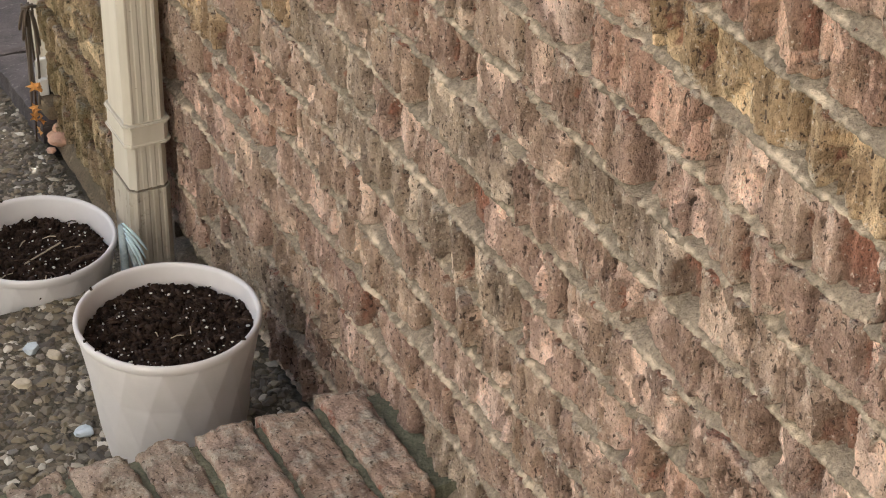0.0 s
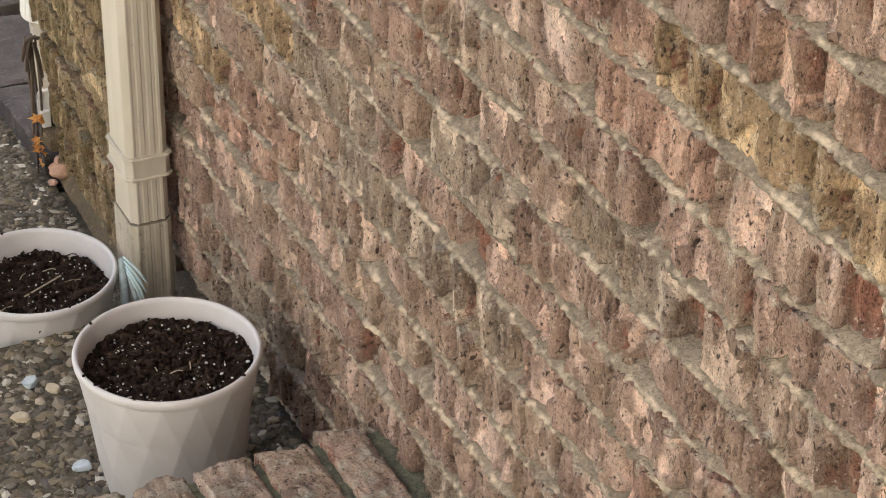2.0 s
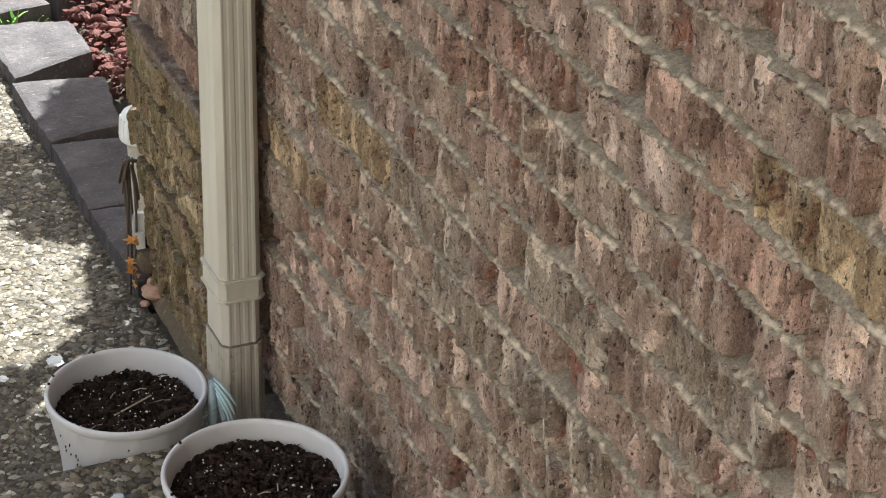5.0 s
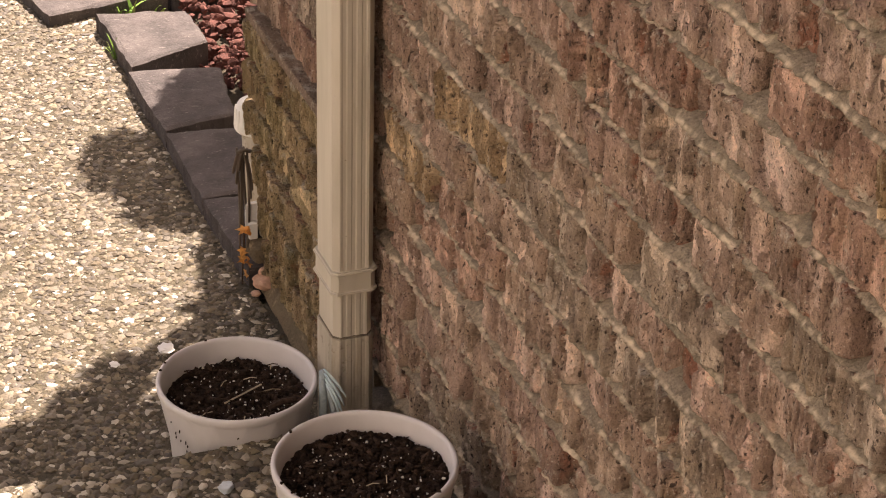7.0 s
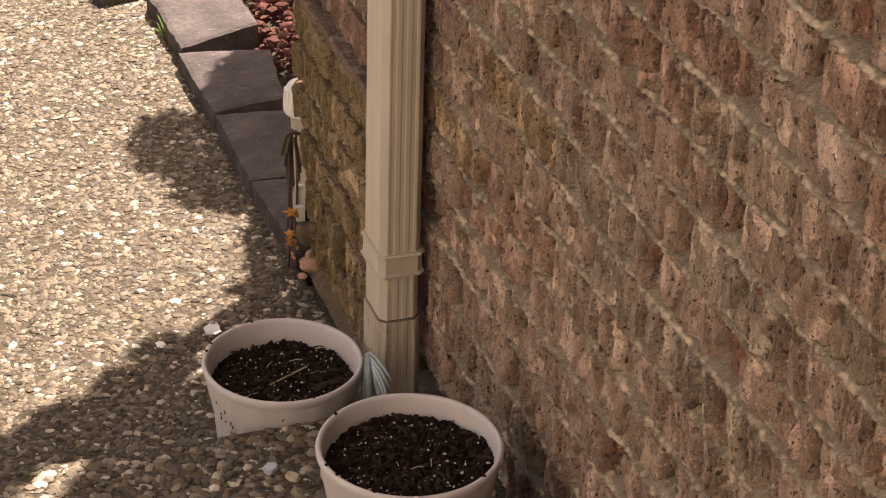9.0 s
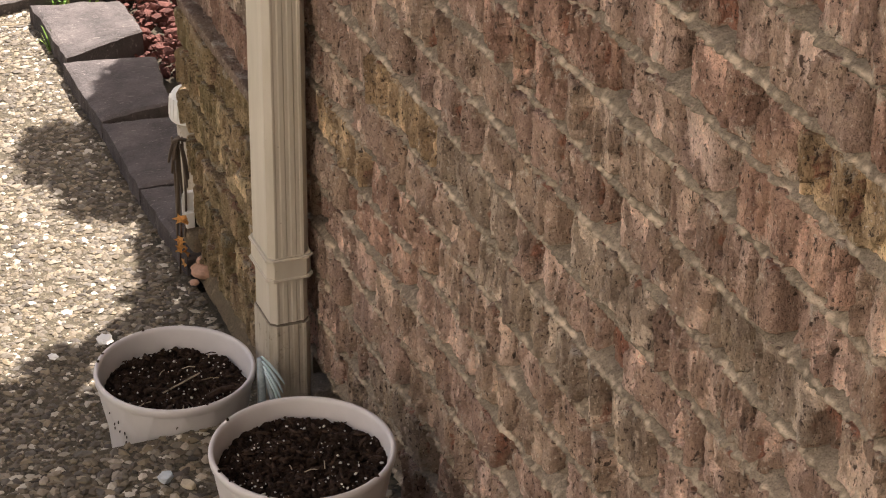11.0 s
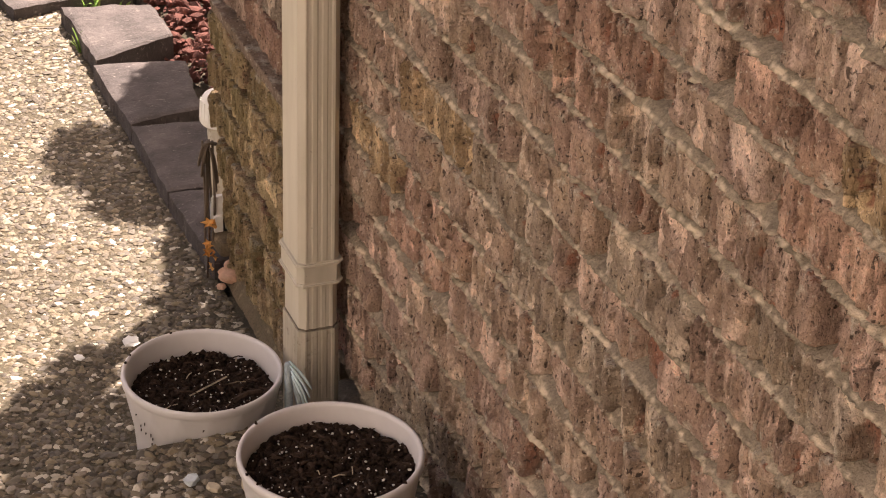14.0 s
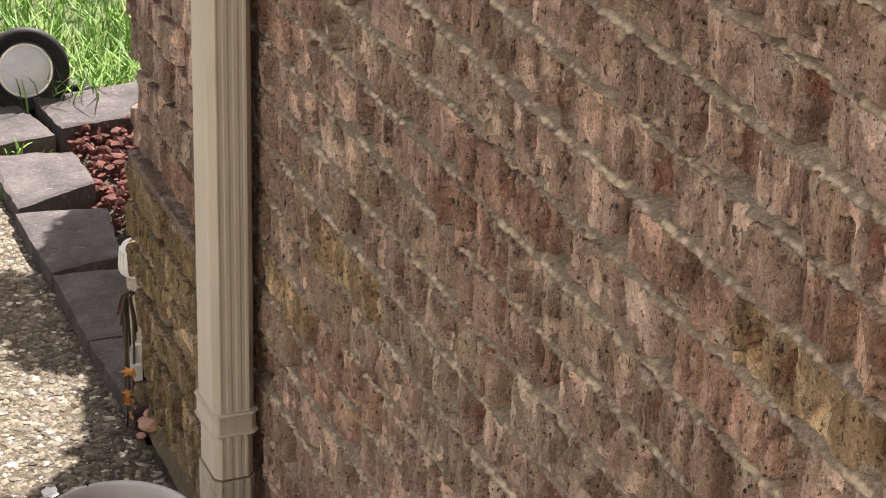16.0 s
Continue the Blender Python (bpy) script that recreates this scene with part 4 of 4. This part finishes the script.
for i, (x, y, z, r, turn) in enumerate([(-0.006, 2.176, LOW + 0.012, 0.016, 20), (-0.004, 2.182, LOW + 0.027, 0.009, 80), (-0.026, 2.160, LOW + 0.004, 0.006, 50)]):
    bm = bmesh.new()
    bmesh.ops.create_icosphere(bm, subdivisions=3, radius=1.0)
    for v in bm.verts:
        v.co = Vector((v.co.x * r * 1.1, v.co.y * r * 1.2, v.co.z * r * 0.75)) * (1 + 0.28 * noise.noise(v.co * 1.4 + Vector((i * 4, 0, 0))) + 0.08 * noise.noise(v.co * 5))
    stone = tagged(part("stone", bm, M_STONE, smooth=True), "small pinkish stone in a patch of sun", "stone", group="pink stones at the corner")
    stone.matrix_world = pose(x, y, z, 0, 0, turn)


def dry_leaf(seed):
    bm = bmesh.new()
    r = random.Random(seed)
    c = bm.verts.new((0, 0, 0.004))
    n = 11
    ring = [bm.verts.new(((0.011 if i % 2 else 0.006) * math.cos(6.283 * i / n) * r.uniform(0.7, 1.3), (0.009 if i % 2 else 0.005) * math.sin(6.283 * i / n), r.uniform(-0.003, 0.006))) for i in range(n)]
    for i in range(n):
        bm.faces.new((c, ring[i], ring[(i + 1) % n]))
    bmesh.ops.solidify(bm, geom=bm.faces[:], thickness=0.0004)
    return bm


for i, (x, y, z) in enumerate([(-0.032, 2.205, -0.062), (-0.024, 2.206, -0.066), (-0.037, 2.195, -0.094), (-0.036, 2.195, -0.108), (-0.026, 2.193, -0.114), (-0.030, 2.19, -0.132)]):
    lf = tagged(part("dry_leaf", dry_leaf(i), M_LEAF), "curled orange dry leaf caught beside the cable", "dry leaf", group="dry leaves at the corner")
    lf.matrix_world = pose(x, y, z, 60 + 20 * i, 15 * i, 70 * i)
part("leaf_stalk", tube([(-0.036, 2.2, -0.155), (-0.034, 2.202, -0.12), (-0.03, 2.203, -0.07)], 0.0015, 5), M_CHIP, bpy.data.objects["dry_leaf"]).matrix_parent_inverse = bpy.data.objects["dry_leaf"].matrix_world.inverted()

# small litter on the path
for i, (x, y, s) in enumerate([(-0.197, 2.045, 0.010), (-0.279, 2.024, 0.006)]):
    bm = bmesh.new()
    bmesh.ops.create_icosphere(bm, subdivisions=2, radius=1)
    for v in bm.verts:
        v.co = Vector((round(v.co.x * 1.2) * s, round(v.co.y * 1.6) / 1.4 * s * 1.2, v.co.z * s * 0.35)) * (1 + 0.35 * noise.noise(v.co * 2 + Vector((i, 0, 0))))
    bmesh.ops.remove_doubles(bm, verts=bm.verts[:], dist=0.0006)
    c = tagged(part("white_chip", bm, M_PVC), "small white plaster chip lying on the path", "chip", group="white chips on the path")
    c.location = (x, y, LOW + 0.006)
M_PALE = plain("pale_blue_grey_stone", (0.50, 0.56, 0.60), 0.7, vary=0.2, bumps=0.002)
M_TAN = plain("pale_tan_stone", (0.48, 0.41, 0.30), 0.8, vary=0.25, bumps=0.002)
for i, (x, y, s, m, say) in enumerate([(-0.258, 1.279, 0.010, M_PALE, "pale blue grey"), (-0.264, 1.465, 0.010, M_PALE, "pale blue grey"), (-0.199, 1.432, 0.014, M_TAN, "pale tan"),
                                       (-0.243, 1.440, 0.009, M_TAN, "pale tan"), (-0.295, 1.400, 0.010, M_TAN, "pale tan")]):
    bm = bmesh.new()
    bmesh.ops.create_icosphere(bm, subdivisions=2, radius=1)
    for v in bm.verts:
        v.co = Vector((v.co.x * 1.25 * s, v.co.y * 0.85 * s, max(-0.4, min(0.45, v.co.z)) * s * 0.8)) * (1 + 0.35 * noise.noise(v.co * 1.5 + Vector((i * 3, 0, 0))))
    c = tagged(part("flat_stone", bm, m), say + " flat stone among the pebbles of the landing", "stone", group="flat stones on the landing")
    c.matrix_world = pose(x, y, 0.001, 0, 0, 37 * i)
twig = tagged(part("twig", tube([(-0.125, 3.205, LOW + 0.006), (-0.09, 3.208, LOW + 0.007), (-0.05, 3.20, LOW + 0.006)], 0.0016, 6), M_STRAW), "pale dry twig lying across the path", "twig")


# ---- grass ----
def blades(name, spots, hmin, hmax, label, seed, width=0.0022):
    r = np.random.default_rng(seed)
    v, f = [], []
    for x, y, z in spots:
        a, hgt, bend = r.uniform(0, 6.28), r.uniform(hmin, hmax), r.uniform(0.2, 0.9)
        dx, dy = math.cos(a), math.sin(a)
        k = len(v)
        for t, w in ((0, 1.0), (0.5, 0.8), (0.85, 0.45)):
            o = bend * hgt * t * t
            for s in (-1, 1):
                v.append((x + dx * o - dy * width * w * s, y + dy * o + dx * width * w * s, z + hgt * t * (1 - 0.25 * bend * t)))
        o = bend * hgt
        v.append((x + dx * o, y + dy * o, z + hgt * (1 - 0.3 * bend)))
        f += [(k, k + 1, k + 3, k + 2), (k + 2, k + 3, k + 5, k + 4), (k + 4, k + 5, k + 6)]
    return tagged(mesh_ob(name, v, f, M_GRASS), label, "grass", kind="stuff")


rng = np.random.default_rng(5)
n = 15000
xs, ys = rng.uniform(-0.6, 1.2, n), 3.53 + 2.6 * rng.random(n) ** 1.4
blades("lawn_grass", np.stack([xs, ys, np.full(n, LOW - 0.05)], -1), 0.05, 0.10, "bright green sunlit lawn grass", 6)
n = 70
blades("grass_tuft", np.stack([rng.uniform(0.10, 0.26, n), rng.uniform(3.44, 3.56, n), np.full(n, LOW + 0.0)], -1), 0.05, 0.13, "long grass tuft growing over the edging stone", 7)
blades("weed_sprout", np.stack([rng.uniform(-0.030, -0.024, 7), rng.uniform(3.08, 3.12, 7), np.full(7, LOW - 0.01)], -1), 0.03, 0.06, "small green weed sprouting beside the edging slab", 8)
blades("bed_weeds", np.stack([rng.uniform(0.02, 0.12, 8), rng.uniform(3.265, 3.285, 8), np.full(8, LOW - 0.01)], -1), 0.02, 0.05, "small yellow green weeds between the stones", 9, 0.005)


# ---- unseen shrub behind the corner, which throws the leafy shade ----
def shrub(name, clumps, root, label, seed):
    r = np.random.default_rng(seed)
    sh = empty(name)
    v, f = [], []
    for cx, cy, cz, rad, cnt in clumps:
        for _ in range(cnt):
            d = r.normal(size=3)
            d *= rad * r.random() ** 0.4 / np.linalg.norm(d)
            p = Vector((cx + d[0], cy + d[1], cz + d[2] * 0.8))
            a, b = Vector(r.normal(size=3)).normalized(), Vector(r.normal(size=3))
            b = (b - a * b.dot(a)).normalized()
            s = r.uniform(0.013, 0.030)
            k = len(v)
            v += [p - a * s, p + b * s * 0.45, p + a * s, p - b * s * 0.45]
            f += [(k, k + 1, k + 2), (k, k + 2, k + 3)]
    mesh_ob("leaves", v, f, M_BUSH, sh)
    for cx, cy, cz, rad, cnt in clumps:
        q = Vector(root)
        c = Vector((cx, cy, cz))
        part("limb", tube([q, q.lerp(c, 0.5) + Vector((0.02, 0.03, 0.05)), c], 0.008, 7), M_BARK, sh)
    return tagged(sh, label, "shrub")


SUN_VEC = Vector((SUN_DIR.x, SUN_DIR.y, up)).normalized()


def toward_sun(x, y, far):
    p = Vector((x, y, LOW)) + SUN_VEC * far
    return p.x, p.y, p.z


clumps = [(*toward_sun(x, y, far), r, int(52000 * r * r)) for x, y, far, r in (
    (0.06, 2.37, 1.15, 0.11), (-0.05, 2.50, 1.2, 0.10), (-0.10, 2.60, 1.22, 0.085), (-0.13, 2.68, 1.25, 0.06), (-0.10, 2.74, 1.3, 0.055), (0.02, 2.68, 1.2, 0.11),
    (0.12, 2.62, 1.2, 0.14), (0.05, 2.80, 1.3, 0.07), (0.17, 2.84, 1.2, 0.10), (0.25, 2.45, 1.1, 0.17), (-0.03, 2.32, 1.1, 0.05), (-0.055, 2.28, 1.1, 0.028),
    (-0.10, 2.17, 1.05, 0.022), (-0.075, 2.22, 1.05, 0.03), (-0.125, 2.155, 1.05, 0.018), (0.06, 2.45, 1.2, 0.12), (0.06, 2.60, 1.2, 0.12), (0.10, 2.88, 1.2, 0.07), (0.22, 2.7, 1.15, 0.13))]
# further unseen leaf clumps, added to shade the near end of the path
SHADE = [(-0.33, 1.93, 0.07), (-0.44, 1.85, 0.08), (-0.56, 1.78, 0.085), (-0.50, 1.70, 0.10), (-0.66, 1.73, 0.08), (-0.64, 1.60, 0.10), (-0.78, 1.64, 0.10),
         (-0.82, 1.50, 0.12), (-0.70, 1.48, 0.10), (-0.38, 1.78, 0.08), (-0.92, 1.55, 0.10), (-0.90, 1.35, 0.12), (-0.27, 2.02, 0.05), (-0.58, 1.62, 0.09)]
clumps += [(*toward_sun(x, y, 1.75), r, int(80000 * r * r)) for x, y, r in SHADE]

shrub("shrub", clumps, (0.75, 2.75, LOW - 0.04), "green leafy shrub beside the house corner", 21)

# ---- facing bricks of the walls ----
rb = random.Random(9)
SPECIAL = {(0, 0): "ochre", (0, -1): "ochre", (0, 1): "red"}
LOST = {(0, 1): 4, (-1, 1): 6, (-1, 0): 1}  # bricks that have lost the block at their far end


def lay(parent, y_lo, y_hi, k_lo, k_hi, x, key=None, relief=1.0, end_shift=None):
    for k in range(k_lo, k_hi):
        z = Z_JOINT + (k + 0.5) * H
        y0 = EVEN if k % 2 == 0 else ODD
        i = math.floor((y_lo - y0) / LEN)
        while y0 + i * LEN < y_hi - 0.02:
            a, b = max(y0 + i * LEN, y_lo), min(y0 + (i + 1) * LEN, y_hi - (end_shift(k) if end_shift else 0.0))
            if b - a > 0.03:
                tint = SPECIAL.get((k, i)) if not key else key
                tint = tint or rb.choice(["brick"] * 9 + ["grey", "red", "ochre" if rb.random() < 0.1 else "brick"])
                shape = rb.choice(SHAPES)
                flip = rb.random() < 0.5
                if (k, i) in LOST and not key:
                    shape, flip = SHAPES[LOST[k, i]], False
                ob = new("brick", shape)
                ob.parent = parent
                ob.material_slots[0].link = "OBJECT"
                ob.material_slots[0].material = MATS[tint]
                ob.location = (x + rb.uniform(-0.0035, 0.0025), (a + b) / 2 + rb.uniform(-0.0025, 0.0025), z + rb.uniform(-0.0015, 0.0015))
                ob.rotation_euler = (math.pi if flip else 0.0, rb.uniform(-0.04, 0.03), rb.uniform(-0.034, 0.034))
                ob.scale = (relief, (b - a - JOINT * (1.25 if key else 1.35)) / BW, 0.90 if key else 1.0)
            i += 1


lay(wall, 0.0, 1.715, -12, 6, 0.0)
lay(corner_wall, 1.715, CORNER + 0.075, -14, -8, -0.008, "mossy", 0.8, end_shift=lambda k: 0.01 + max(0, -11 - k) * 0.03 + rb.uniform(0, 0.02))
lay(corner_wall, 1.715, CORNER + 0.105, -8, 1, SETBACK, None, 0.8, end_shift=lambda k: rb.uniform(0, 0.03))
